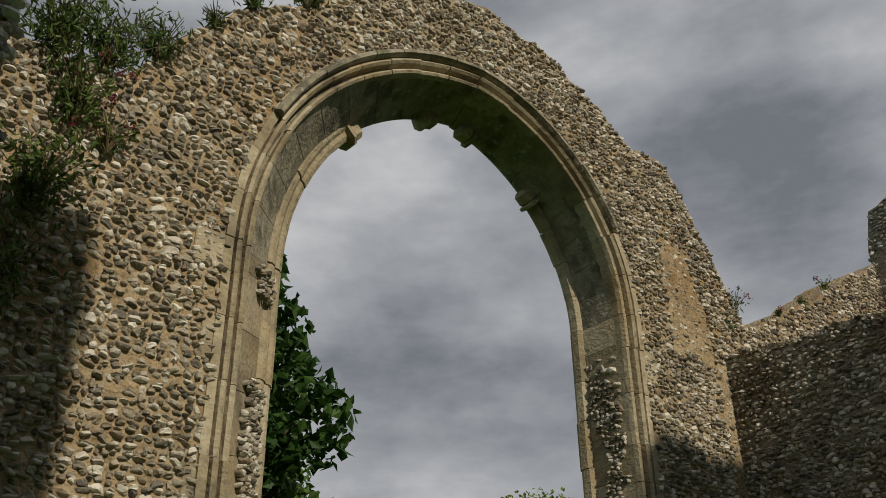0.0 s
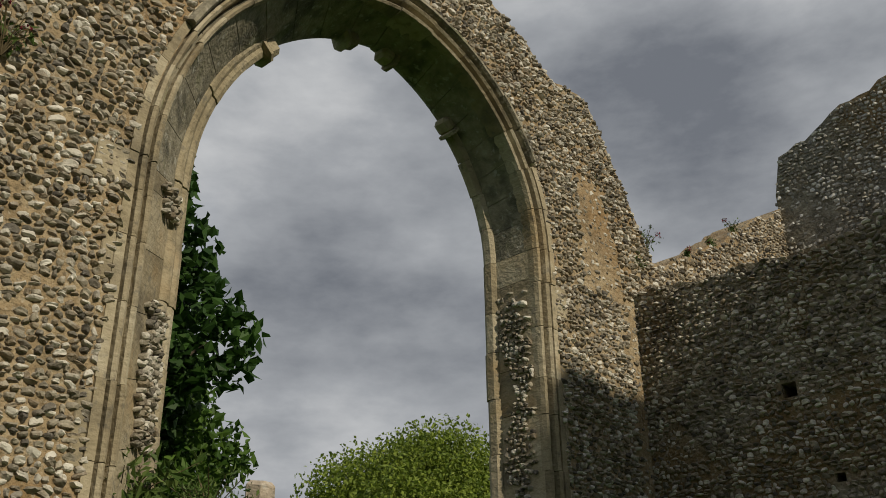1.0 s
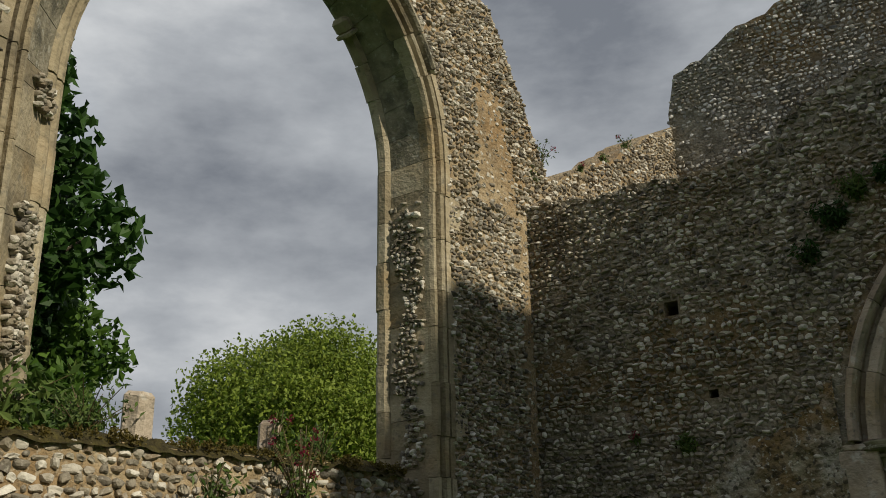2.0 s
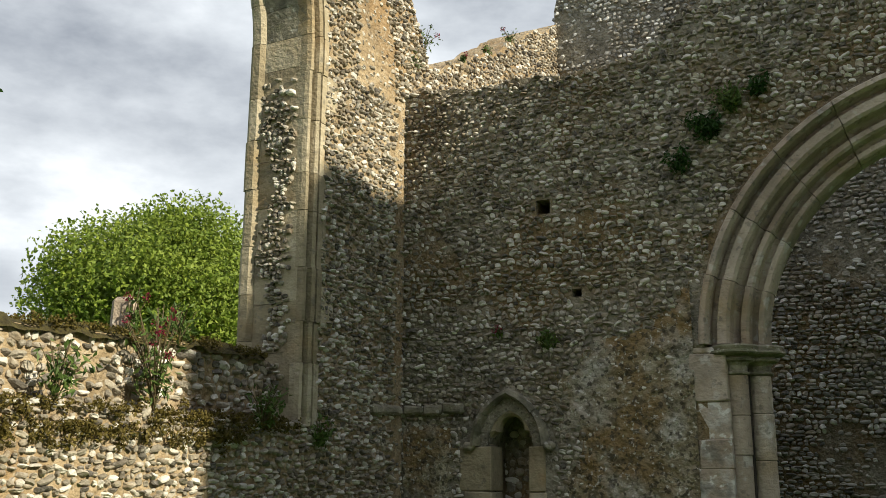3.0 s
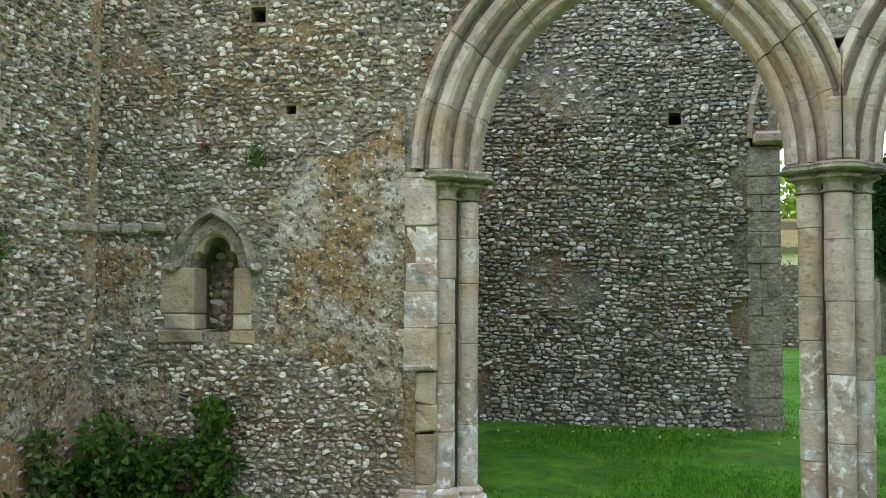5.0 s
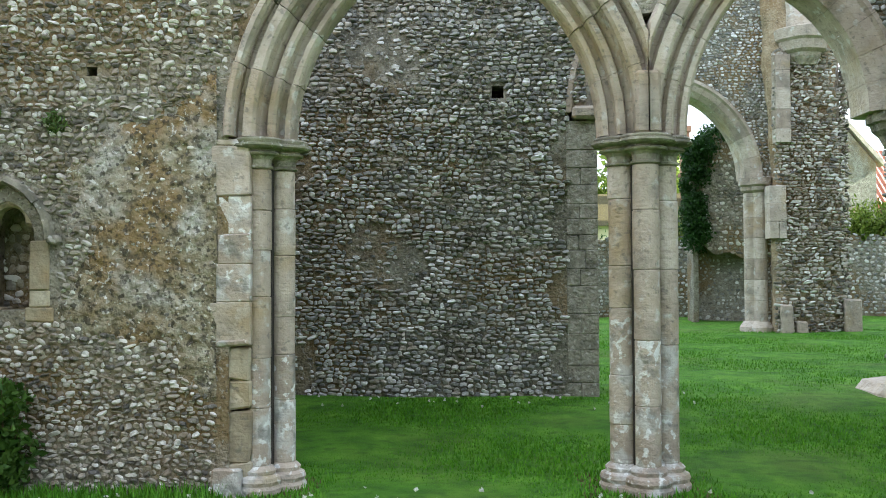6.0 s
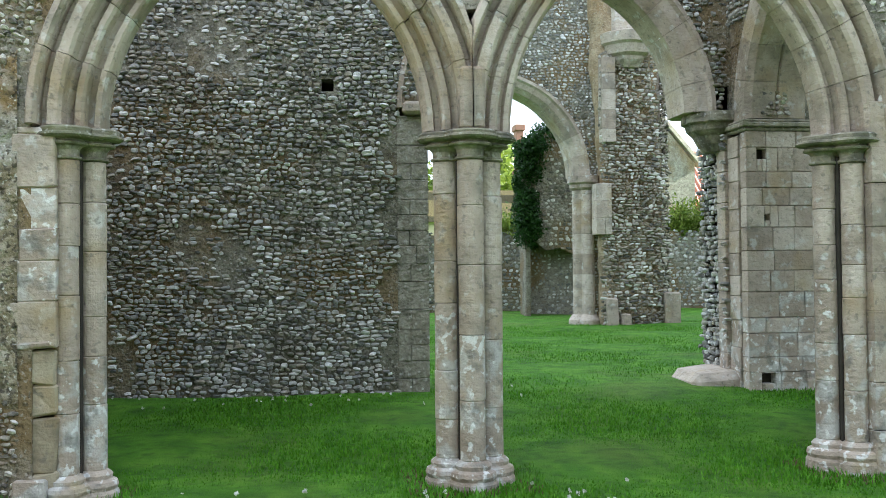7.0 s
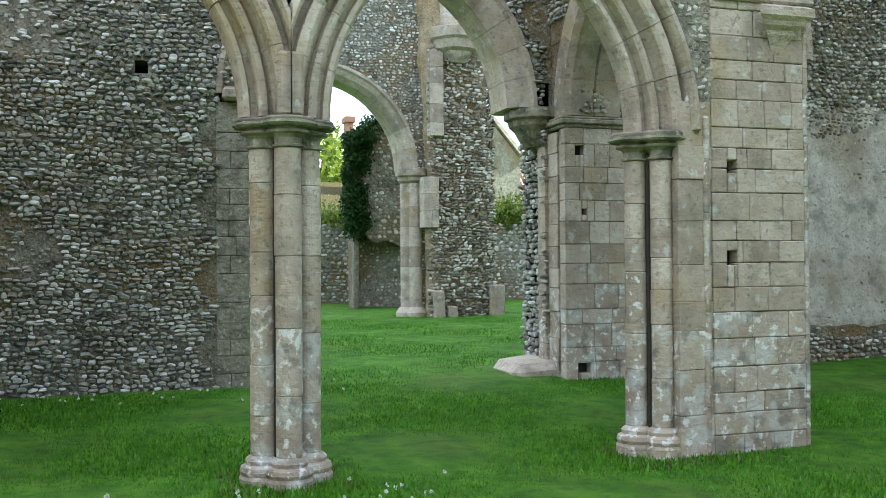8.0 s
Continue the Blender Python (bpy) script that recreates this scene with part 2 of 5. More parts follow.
render_cream = material("cream_render", [(0.3, (0.5, 0.42, 0.28)), (0.7, (0.62, 0.54, 0.38))], 3, bump=0.2)

# ---- building helpers ----
rng = np.random.default_rng(7)
Z = np.array((0.0, 0.0, 1.0))


class Frame:
    """A wall's plane: u along it, z up, n out of its face."""

    def __init__(self, origin, along, out):
        self.o, self.u, self.n = (np.array(v, float) for v in (origin, along, out))

    def at(self, u, z, n=0.0):
        return self.o + self.u * u + Z * z + self.n * n


WEST = Frame((0, 0, 0), (0, 1, 0), (1, 0, 0))
ARCADE = Frame((0, 0, 0), (1, 0, 0), (0, -1, 0))
BACK = Frame((0, 3.6, 0), (1, 0, 0), (0, -1, 0))
FAR = Frame((0, 13.5, 0), (1, 0, 0), (0, -1, 0))


def mesh_of(name, verts, faces, mat, smooth=False):
    me = bpy.data.meshes.new(name)
    me.from_pydata([tuple(v) for v in verts], [], faces)
    me.materials.append(mat)
    bm = bmesh.new()
    bm.from_mesh(me)
    bmesh.ops.recalc_face_normals(bm, faces=bm.faces)
    bm.to_mesh(me)
    bm.free()
    if smooth:
        me.polygons.foreach_set("use_smooth", [True] * len(me.polygons))
    return me


def raw_mesh(name, verts, faces, mat, smooth=True):
    """A big mesh from arrays of triangles or quads, with no clean-up."""
    me = bpy.data.meshes.new(name)
    verts, faces = np.asarray(verts, np.float32).reshape(-1, 3), np.asarray(faces, np.int32)
    k = faces.shape[1]
    me.vertices.add(len(verts))
    me.vertices.foreach_set("co", verts.ravel())
    me.loops.add(faces.size)
    me.loops.foreach_set("vertex_index", faces.ravel())
    me.polygons.add(len(faces))
    me.polygons.foreach_set("loop_start", np.arange(len(faces), dtype=np.int32) * k)
    me.polygons.foreach_set("use_smooth", np.full(len(faces), smooth))
    me.update(calc_edges=True)
    me.validate()
    me.materials.append(mat)
    return me


def part(name, me, parent, label=""):
    ob = new(name, me)
    ob.parent = parent
    return tagged(ob, label) if label else ob


def thing(name, label, category, at=(0, 0, 0), group="", kind=""):
    ob = new(name)
    ob.empty_display_size = 0.1
    ob.location = at
    return tagged(ob, label, category, group, kind)


def box_mesh(name, lo, hi, mat, bevel=0.008, wobble=0.0):
    bm = bmesh.new()
    bmesh.ops.create_cube(bm, size=1)
    lo, hi = Vector(lo), Vector(hi)
    for v in bm.verts:
        v.co = Vector([(lo[i] + hi[i]) / 2 + v.co[i] * (hi[i] - lo[i]) for i in range(3)])
        v.co += Vector(rng.normal(0, wobble, 3)) if wobble else Vector()
    if bevel:
        bmesh.ops.bevel(bm, geom=bm.edges[:], offset=bevel, segments=1, affect="EDGES")
    me = bpy.data.meshes.new(name)
    bm.to_mesh(me)
    bm.free()
    me.materials.append(mat)
    return me


class Arch:
    """A pointed arch: jambs at u0 and u1 from z0 up to the springs, then two arcs. spring and r may be pairs (left, right),
    with the apex over mid, for an arch that has settled out of true."""

    def __init__(self, u0, u1, z0, spring, r, mid=None):
        pair = lambda v: v if isinstance(v, tuple) else (v, v)
        self.u0, self.u1, self.z0, self.springs, self.radii = u0, u1, z0, pair(spring), pair(r)
        self.spring, self.r, self.mid = self.springs[0], self.radii[0], (u0 + u1) / 2 if mid is None else mid

    def arc(self, side):
        """Centre, spring and radius of the left (-1) or right (+1) arc."""
        k = 0 if side < 0 else 1
        return (self.u0 + self.radii[0] if k == 0 else self.u1 - self.radii[1]), self.springs[k], self.radii[k]

    def point(self, side, f, o):
        """f 0..1 along the left (-1) or right (+1) arc, below 0 down the jamb in metres; o: offset outwards."""
        c, spring, r = self.arc(side)
        if f <= 0:
            return (self.u0 - o if side < 0 else self.u1 + o), spring + f
        top = math.acos(max(-1, min(1, abs(c - self.mid) / (r + o))))
        if (side < 0) == (c < self.mid):
            top = math.pi - top
        a = f * top
        return c + side * (r + o) * math.cos(a), spring + (r + o) * math.sin(a)

    def top(self, u, o=0.0):
        c, spring, r = self.arc(-1 if u < self.mid else 1)
        d = (r + o) ** 2 - (u - c) ** 2
        if (u - c) * (-1 if u < self.mid else 1) < 0:
            d = max(d, (r + o) ** 2 * 0.5)
        return spring + (math.sqrt(d) if d > 0 else 0.0)

    def arc_length(self, side=-1):
        c, spring, r = self.arc(side)
        return r * math.acos(min(1, abs(c - self.mid) / r))


def ring(fr, arch, profile, parent, mat, name="voussoir", length=0.3, start=None, stop=1.0, sides=(-1, 1), gap=0.004, clamp=None, jit=0.004, closed=True):
    """Moulded stones round an arch: the profile (outward offset, height out of the wall) carried along jamb and arc, cut into single stones."""
    for side in sides:
        cuts, z = [], (arch.z0 - arch.arc(side)[1] if start is None else start)
        while z < -0.05:
            nxt = min(0.0, z + length * rng.uniform(0.8, 1.4))
            if nxt > -0.1:
                nxt = 0.0
            cuts.append((z, nxt))
            z = nxt
        n = max(2, round(arch.arc_length(side) * stop / length))
        f0 = max(0.0, start) if start is not None and start > 0 else 0.0
        cuts += [(f0 + (stop - f0) * k / n + 1e-6, f0 + (stop - f0) * (k + 1) / n) for k in range(n)]
        for a, b in cuts:
            g = gap / 2 if a < 0 else gap / 2 / arch.arc_length(side)
            steps = 2 if a < 0 else 4
            dn, do = rng.normal(0, jit), rng.normal(0, jit)
            verts, faces, k = [], [], len(profile)
            for i in range(steps):
                f = a + g + (b - a - 2 * g) * i / (steps - 1)
                f = min(f, -1e-9) if a < 0 else max(f, 1e-9)
                for o, h in profile:
                    u, zz = arch.point(side, f, o + do * 0.5)
                    if clamp:
                        u = min(max(u, clamp[0]), clamp[1])
                    verts.append(fr.at(u, zz, h + dn))
            for i in range(steps - 1):
                for j in range(k if closed else k - 1):
                    faces.append((i * k + j, i * k + (j + 1) % k, (i + 1) * k + (j + 1) % k, (i + 1) * k + j))
            faces += [tuple(range(k)), tuple(range((steps - 1) * k, steps * k))]
            part(name, mesh_of(name, verts, faces, mat), parent)


def body(name, fr, u0, u1, bottom, top, depth, mat, openings=(), step=0.12, inset=0.0):
    """A wall's core: columns between bottom and top(u), with arched openings (u0, u1, sill(u), head(u)) cut through it."""
    us = set(np.round(np.arange(u0, u1, step), 4)) | {u0, u1}
    for a, b, *_ in openings:
        us |= {a, b} | set(np.round(np.linspace(a, b, 41), 4))
    us = sorted(us)
    verts, faces, index = [], [], {}

    def v(u, z, n):
        key = (round(u, 4), round(z, 4), n)
        if key not in index:
            index[key] = len(verts)
            verts.append(fr.at(u, z, n))
        return index[key]

    def spans(u, um):
        b, t = bottom(u), top(u)
        for a, c, sill, head in openings:
            if a <= um <= c:
                out = []
                if sill(u) > b + 0.01:
                    out.append((b, sill(u)))
                if t > head(u) + 0.01:
                    out.append((head(u), t))
                return out
        return [(b, t)]

    f0, f1 = -inset, -depth
    prev = []
    for a, b in zip(us, us[1:]):
        um = (a + b) / 2
        sa, sb = spans(a, um), spans(b, um)
        if len(sa) != len(sb):
            sa = sb = spans(um, um)
        for (z0, z1), (y0, y1) in zip(sa, sb):
            for n in (f0, f1):
                faces.append((v(a, z0, n), v(b, y0, n), v(b, y1, n), v(a, z1, n)))
            faces.append((v(a, z1, f0), v(b, y1, f0), v(b, y1, f1), v(a, z1, f1)))
            faces.append((v(a, z0, f0), v(b, y0, f0), v(b, y0, f1), v(a, z0, f1)))
            for u, p, q in ((a, z0, z1), (b, y0, y1)):
                edge = u in (us[0], us[-1]) or any(abs(u - o[0]) < 1e-4 or abs(u - o[1]) < 1e-4 for o in openings)
                if edge:
                    faces.append((v(u, p, f0), v(u, q, f0), v(u, q, f1), v(u, p, f1)))
    me = bpy.data.meshes.new(name)
    me.from_pydata([tuple(p) for p in verts], [], faces)
    me.materials.append(mat)
    bm = bmesh.new()
    bm.from_mesh(me)
    bmesh.ops.recalc_face_normals(bm, faces=bm.faces)
    bm.to_mesh(me)
    bm.free()
    return me


def ico(level):
    bm = bmesh.new()
    bmesh.ops.create_icosphere(bm, subdivisions=level, radius=1)
    v = np.array([p.co[:] for p in bm.verts])
    f = np.array([[p.index for p in q.verts] for q in bm.faces])
    bm.free()
    return v, f


ICO = {1: ico(1), 2: ico(2)}


def lumpy(level, count):
    v, f = ICO[level]
    out = []
    for _ in range(count):
        w = v * (1 + rng.normal(0, 0.16 if level == 1 else 0.1, (len(v), 1)))
        w = np.sign(w) * np.abs(w) ** rng.uniform(0.62, 0.9)
        w += 0.2 * np.sin(w[:, [1, 2, 0]] * rng.uniform(1.5, 3.5) + rng.uniform(0, 6))
        out.append(w)
    return out


LUMPS = {1: lumpy(1, 24), 2: lumpy(2, 40)}


def flints(fr, parent, u0, u1, z0, z1, allow, near=None, dark=False, level=2, course=0.05, width=(0.042, 0.105), proud=0.5, limit=300, name="flint", lift=0.0, tilt=0.24):
    """Coursed flints set in a wall's face. allow(u, z): 0 none, 1 flint, between: that share, sunk deeper.
    near (u0, u1, z0, z1): the stretch in which stones are objects of their own."""
    rows, z = [], z0
    base_v, base_f = ICO[level]
    wave = rng.uniform(0, 6, 3)
    while z < z1:
        h = course * rng.uniform(0.75, 1.3)
        u = u0 - rng.uniform(0, 0.1)
        while u < u1:
            w = rng.uniform(*width) * rng.choice((0.8, 1, 1, 1.25))
            uc = u + w / 2
            zc = z + h / 2 + 0.018 * math.sin(uc * 2.1 + wave[0]) + 0.012 * math.sin(uc * 5.3 + wave[1]) + rng.normal(0, 0.007)
            u += w * 0.97
            ok = allow(uc, zc)
            if ok <= 0 or rng.random() > min(1, ok + 0.0):
                continue
            if rng.random() < 0.05:
                continue
            hh = h * rng.uniform(0.32, 0.5)
            d = rng.uniform(0.016, 0.036) if ok >= 0.9 else rng.uniform(0.012, 0.022)
            sink = rng.uniform(0.45, 0.75) if ok >= 0.9 else rng.uniform(0.85, 1.2)
            rows.append((uc, zc, w * rng.uniform(0.36, 0.46), hh, d, d * ((0.5 - sink) * 2 * proud + lift), rng.normal(0, tilt), rng.normal(0, 0.25)))
        z += h * 0.98
    singles, all_v, all_f, base = 0, [], [], 0
    order = rng.permutation(len(rows))
    rot0 = np.stack([fr.u, -fr.n, Z], 1)
    for i in order:
        uc, zc, a, b, d, n, roll, tip = rows[i]
        cr, sr, ct, st = math.cos(roll), math.sin(roll), math.cos(tip), math.sin(tip)
        turn = np.array(((cr, 0, -sr), (0, 1, 0), (sr, 0, cr))) @ np.array(((ct, -st, 0), (st, ct, 0), (0, 0, 1)))
        m = rot0 @ turn @ np.diag((a, d, b))
        pos = fr.at(uc, zc, n)
        k = int(rng.integers(len(LUMPS[level])))
        if near and singles < limit and near[0] < uc < near[1] and near[2] < zc < near[3]:
            key = (level, k, dark)
            if key not in SHARED:
                SHARED[key] = raw_mesh("flint", LUMPS[level][k], base_f, dark_one if dark else flint_one, False)
            ob = part(name, SHARED[key], parent)
            m4 = np.eye(4)
            m4[:3, :3], m4[:3, 3] = m, pos
            ob.matrix_basis = Matrix(m4.tolist())
            singles += 1
        else:
            all_v.append(LUMPS[level][k] @ m.T + pos)
            all_f.append(base_f + base)
            base += len(base_v)
    if all_v:
        ob = part("flint_facing", raw_mesh("flint_facing", np.concatenate(all_v), np.concatenate(all_f), dark_many if dark else flint_many, False), parent)
        tagged(ob, kind="stuff")


SHARED = {}


def polyline(points):
    xs, ys = zip(*points)
    return lambda u: float(np.interp(u, xs, ys))


def ragged(points, amount, seed):
    f = polyline(points)
    return lambda u: f(u) + amount * (math.sin(u * 9.1 + seed) * 0.5 + math.sin(u * 23.7 + 2 * seed) * 0.35 + math.sin(u * 4.3 + 3 * seed) * 0.6)


def ground_z(x, y):
    t = min(1.0, max(0.0, y / 5.0))
    return 0.2 * t * t * (3 - 2 * t)


def lobes(count, r, d, turn=0.0, samples=64, core=0.0):
    """The outline of round shafts set round a centre, as radii."""
    out = []
    for i in range(samples):
        th = 2 * math.pi * i / samples
        best = core
        for k in range(count):
            a = th - (turn + 2 * math.pi * k / count)
            s = r * r - (d * math.sin(a)) ** 2
            if s > 0 and math.cos(a) > -0.2:
                best = max(best, d * math.cos(a) + math.sqrt(s))
        out.append((th, best))
    return out


def stack(name, centre, levels, mat, shape, parent, label="", smooth=True):
    """A solid of rings: levels are (z, growth of the shafts' radius)."""
    verts, faces = [], []
    n = 0
    for z, grow in levels:
        o = shape(grow)
        n = len(o)
        verts += [(centre[0] + r * math.cos(t), centre[1] + r * math.sin(t), z) for t, r in o]
    for i in range(len(levels) - 1):
        faces += [(i * n + j, i * n + (j + 1) % n, (i + 1) * n + (j + 1) % n, (i + 1) * n + j) for j in range(n)]
    faces += [tuple(range(n)), tuple(range((len(levels) - 1) * n, len(levels) * n))]
    return part(name, mesh_of(name, verts, faces, mat, smooth=False), parent, label)


def low_stone(z, mat):
    """Stone near the ground is grown over with pale lichen."""
    return lichen_stone if mat is greystone and z < 0.85 + rng.normal(0, 0.12) else mat


def clustered(name, label, centre, shafts, r, d, turn, z0, cap0, cap1, mat, group="arcade piers"):
    """A clustered pier: moulded base, drums of stone, bell and abacus."""
    top = thing(name, label, "pier", (centre[0], centre[1], z0), group)
    keep = Matrix.Translation((-centre[0], -centre[1], -z0))

    def add(nm, levels, shape, lab="", stone=None):
        ob = stack(nm, centre, levels, stone or mat, shape, top, lab)
        ob.data.transform(keep)

    core = 0.5 * d

    def shape_of(k_r, samples=64):
        return lambda g: lobes(shafts, r + g, d, turn, samples, core + g)

    add("base", [(z0 - 0.1, 0.075), (z0 + 0.03, 0.072), (z0 + 0.05, 0.06), (z0 + 0.075, 0.068), (z0 + 0.1, 0.06), (z0 + 0.115, 0.03), (z0 + 0.14, 0.034), (z0 + 0.155, 0.02), (z0 + 0.17, 0.0)], shape_of(r), "", lichen_stone)
    # Near-black core puts the shade between the shafts into its colour.
    part("core", box_mesh("core", (-0.6 * d, -0.6 * d, 0.1), (0.6 * d, 0.6 * d, cap0 - z0 + 0.05), hole_shade, 0.01), top)
    for k in range(shafts):
        a = turn + 2 * math.pi * k / shafts
        cx, cy = d * math.cos(a), d * math.sin(a)
        z = 0.17
        while z < cap0 - z0 - 0.02:
            h = min(rng.uniform(0.22, 0.5), cap0 - z0 - z)
            if cap0 - z0 - (z + h) < 0.14:
                h = cap0 - z0 - z
            g, ox, oy = rng.normal(0, 0.0015), rng.normal(0, 0.0015), rng.normal(0, 0.0015)
            stack("drum", (cx + ox, cy + oy), [(z, g - 0.004), (z + 0.005, g), (z + h - 0.007, g), (z + h - 0.002, g - 0.004)], low_stone(z, mat), lambda q: [(2 * math.pi * m / 32, r + q) for m in range(32)], top)
            z += h
    # Darker stone here is part weathering, part shade painted under the abacus.
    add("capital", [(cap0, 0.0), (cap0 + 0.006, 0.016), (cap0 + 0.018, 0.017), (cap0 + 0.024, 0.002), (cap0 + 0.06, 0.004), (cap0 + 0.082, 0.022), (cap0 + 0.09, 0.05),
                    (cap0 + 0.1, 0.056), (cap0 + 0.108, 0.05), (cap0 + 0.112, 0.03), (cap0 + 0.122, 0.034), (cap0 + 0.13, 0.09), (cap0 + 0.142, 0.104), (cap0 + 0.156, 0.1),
                    (cap0 + 0.16, 0.086), (cap1 - 0.012, 0.09), (cap1, 0.08)], shape_of(r), "moulded stone capital, dark from weather and painted shade", shaded_worn_stone)
    return top


def leaves(name, centres, radii, count, size, mat, parent, droop=0.0, wide=0.33):
    """Many small folded leaves scattered through clumps."""
    centres, radii = np.asarray(centres, float).reshape(-1, 3), np.asarray(radii, float).reshape(len(centres), -1)
    vol = np.prod(radii, 1) if radii.shape[1] == 3 else radii[:, 0] ** 2
    pick = rng.choice(len(centres), count, p=vol / vol.sum())
    dirs = rng.normal(0, 1, (count, 3))
    dirs /= np.linalg.norm(dirs, axis=1, keepdims=True)
    pos = centres[pick] + dirs * radii[pick] * rng.uniform(0.25, 1.05, (count, 1)) ** 0.6
    ax = rng.normal(0, 1, (count, 3))
    ax[:, 2] -= droop
    ax /= np.linalg.norm(ax, axis=1, keepdims=True)
    sd = np.cross(ax, rng.normal(0, 1, (count, 3)) + dirs)
    sd /= np.linalg.norm(sd, axis=1, keepdims=True) + 1e-9
    up = np.cross(ax, sd)
    s = size * rng.uniform(0.6, 1.3, (count, 1))
    p0, p2 = pos - ax * s * 0.5, pos + ax * s * 0.5
    p1, p3 = pos + sd * s * wide + up * s * 0.12, pos - sd * s * wide + up * s * 0.12
    verts = np.stack([p0, p1, p2, p3], 1).reshape(-1, 3)
    i = np.arange(count)[:, None] * 4
    faces = np.concatenate([i + np.array([[0, 1, 2]]), i + np.array([[0, 2, 3]])])
    return part(name, raw_mesh(name, verts, faces, mat, smooth=False), parent)


def limb_mesh(name, paths, mat):
    """Tapered limbs: paths of (point, radius)."""
    verts, faces = [], []
    for path in paths:
        first = len(verts)
        for i, (p, r) in enumerate(path):
            q = path[min(i + 1, len(path) - 1)][0] - path[max(i - 1, 0)][0]
            q = q / (np.linalg.norm(q) + 1e-9)
            s = np.cross(q, (0.3, 0.8, 0.1))
            s /= np.linalg.norm(s)
            t = np.cross(q, s)
            verts += [p + (s * math.cos(a) + t * math.sin(a)) * r for a in np.linspace(0, 2 * math.pi, 7)[:-1]]
        for i in range(len(path) - 1):
            faces += [(first + i * 6 + j, first + i * 6 + (j + 1) % 6, first + (i + 1) * 6 + (j + 1) % 6, first + (i + 1) * 6 + j) for j in range(6)]
    return mesh_of(name, verts, faces, mat, True)


def tree(label, base, height, crown, radii, clumps, clump_r, count, size, mat):
    top = thing("tree", label, "tree", base)
    base, crown, radii = np.array(base, float), np.array(crown, float), np.array(radii, float)
    d = rng.normal(0, 1, (clumps, 3))
    d /= np.linalg.norm(d, axis=1, keepdims=True)
    centres = crown + d * radii * rng.uniform(0.35, 1.0, (clumps, 1)) ** 0.5
    paths = [[(base + np.array((0, 0, -0.2)), 0.035 * height), (base * 0.4 + crown * 0.6 - np.array((0, 0, radii[2] * 0.4)), 0.022 * height), (crown + np.array((0, 0, radii[2] * 0.5)), 0.006 * height)]]
    for c in centres[:: max(1, clumps // 26)]:
        root = base * 0.45 + crown * 0.55 - np.array((0, 0, radii[2] * rng.uniform(0.0, 0.6)))
        paths.append([(root, 0.009 * height), ((root + c) / 2 + rng.normal(0, 0.15, 3), 0.005 * height), (c, 0.002 * height)])
    tr = part("trunk", limb_mesh("trunk", paths, bark), top)
    cr = leaves("crown", centres, clump_r * rng.uniform(0.6, 1.3, (clumps, 1)) * np.ones((1, 3)), count, size, mat, top)
    for o in (tr, cr):
        o.data.transform(Matrix.Translation(-Vector(base)))
    return top


def plant(name, label, base, spread, height, count, size, mat, flowers=0, stems=14, category="plant", flower_size=0.03, wide=0.2):
    """A wild plant: thin stems, narrow leaves, and heads of small petals where it blooms."""
    top = thing(name, label, category, base)
    paths, heads, mids = [], [], []
    for _ in range(stems):
        a, k = rng.uniform(0, 6.28), rng.uniform(0.2, 1)
        tip = np.array((math.cos(a) * spread * k, math.sin(a) * spread * k, height * rng.uniform(0.45, 1.0)))
        paths.append([(np.zeros(3), 0.004), (tip * np.array((0.4, 0.4, 0.6)), 0.003), (tip, 0.002)])
        heads.append(tip)
        mids += [tip * np.array((0.4, 0.4, 0.55)), tip * 0.85, tip * np.array((0.25, 0.25, 0.3))]
    tagged(part("stem", limb_mesh("stem", paths, dry_mat), top), kind="stuff")
    leaves("foliage", mids, np.full((len(mids), 3), spread * 0.42), count, size, mat, top, -0.6, wide)["kind"] = "stuff"
    if flowers:
        leaves("bloom", heads[:flowers], np.full((flowers, 3), flower_size), flowers * 15, 0.02, petal, top)["kind"] = "stuff"
    return top


# ---- ground ----
axis_x = np.unique(np.concatenate([np.linspace(-4, 16, 70), np.sign(np.linspace(-1, 1, 41)) * np.abs(np.linspace(-1, 1, 41)) ** 3 * 1500]))
axis_y = np.unique(np.concatenate([np.linspace(-8, 22, 100), np.sign(np.linspace(-1, 1, 41)) * np.abs(np.linspace(-1, 1, 41)) ** 3 * 1500]))
gv = [(x, y, ground_z(x, y) + (0.012 * math.sin(x * 2.3 + y) + 0.01 * math.sin(y * 3.1 - x * 1.2) if abs(x) < 30 and abs(y) < 30 else 0)) for y in axis_y for x in axis_x]
nx = len(axis_x)
gf = [(j * nx + i, j * nx + i + 1, (j + 1) * nx + i + 1, (j + 1) * nx + i) for j in range(len(axis_y) - 1) for i in range(nx - 1)]
ground = tagged(new("ground", raw_mesh("ground", gv, gf, soil)), "mown green lawn round the ruin", "lawn", kind="structure")

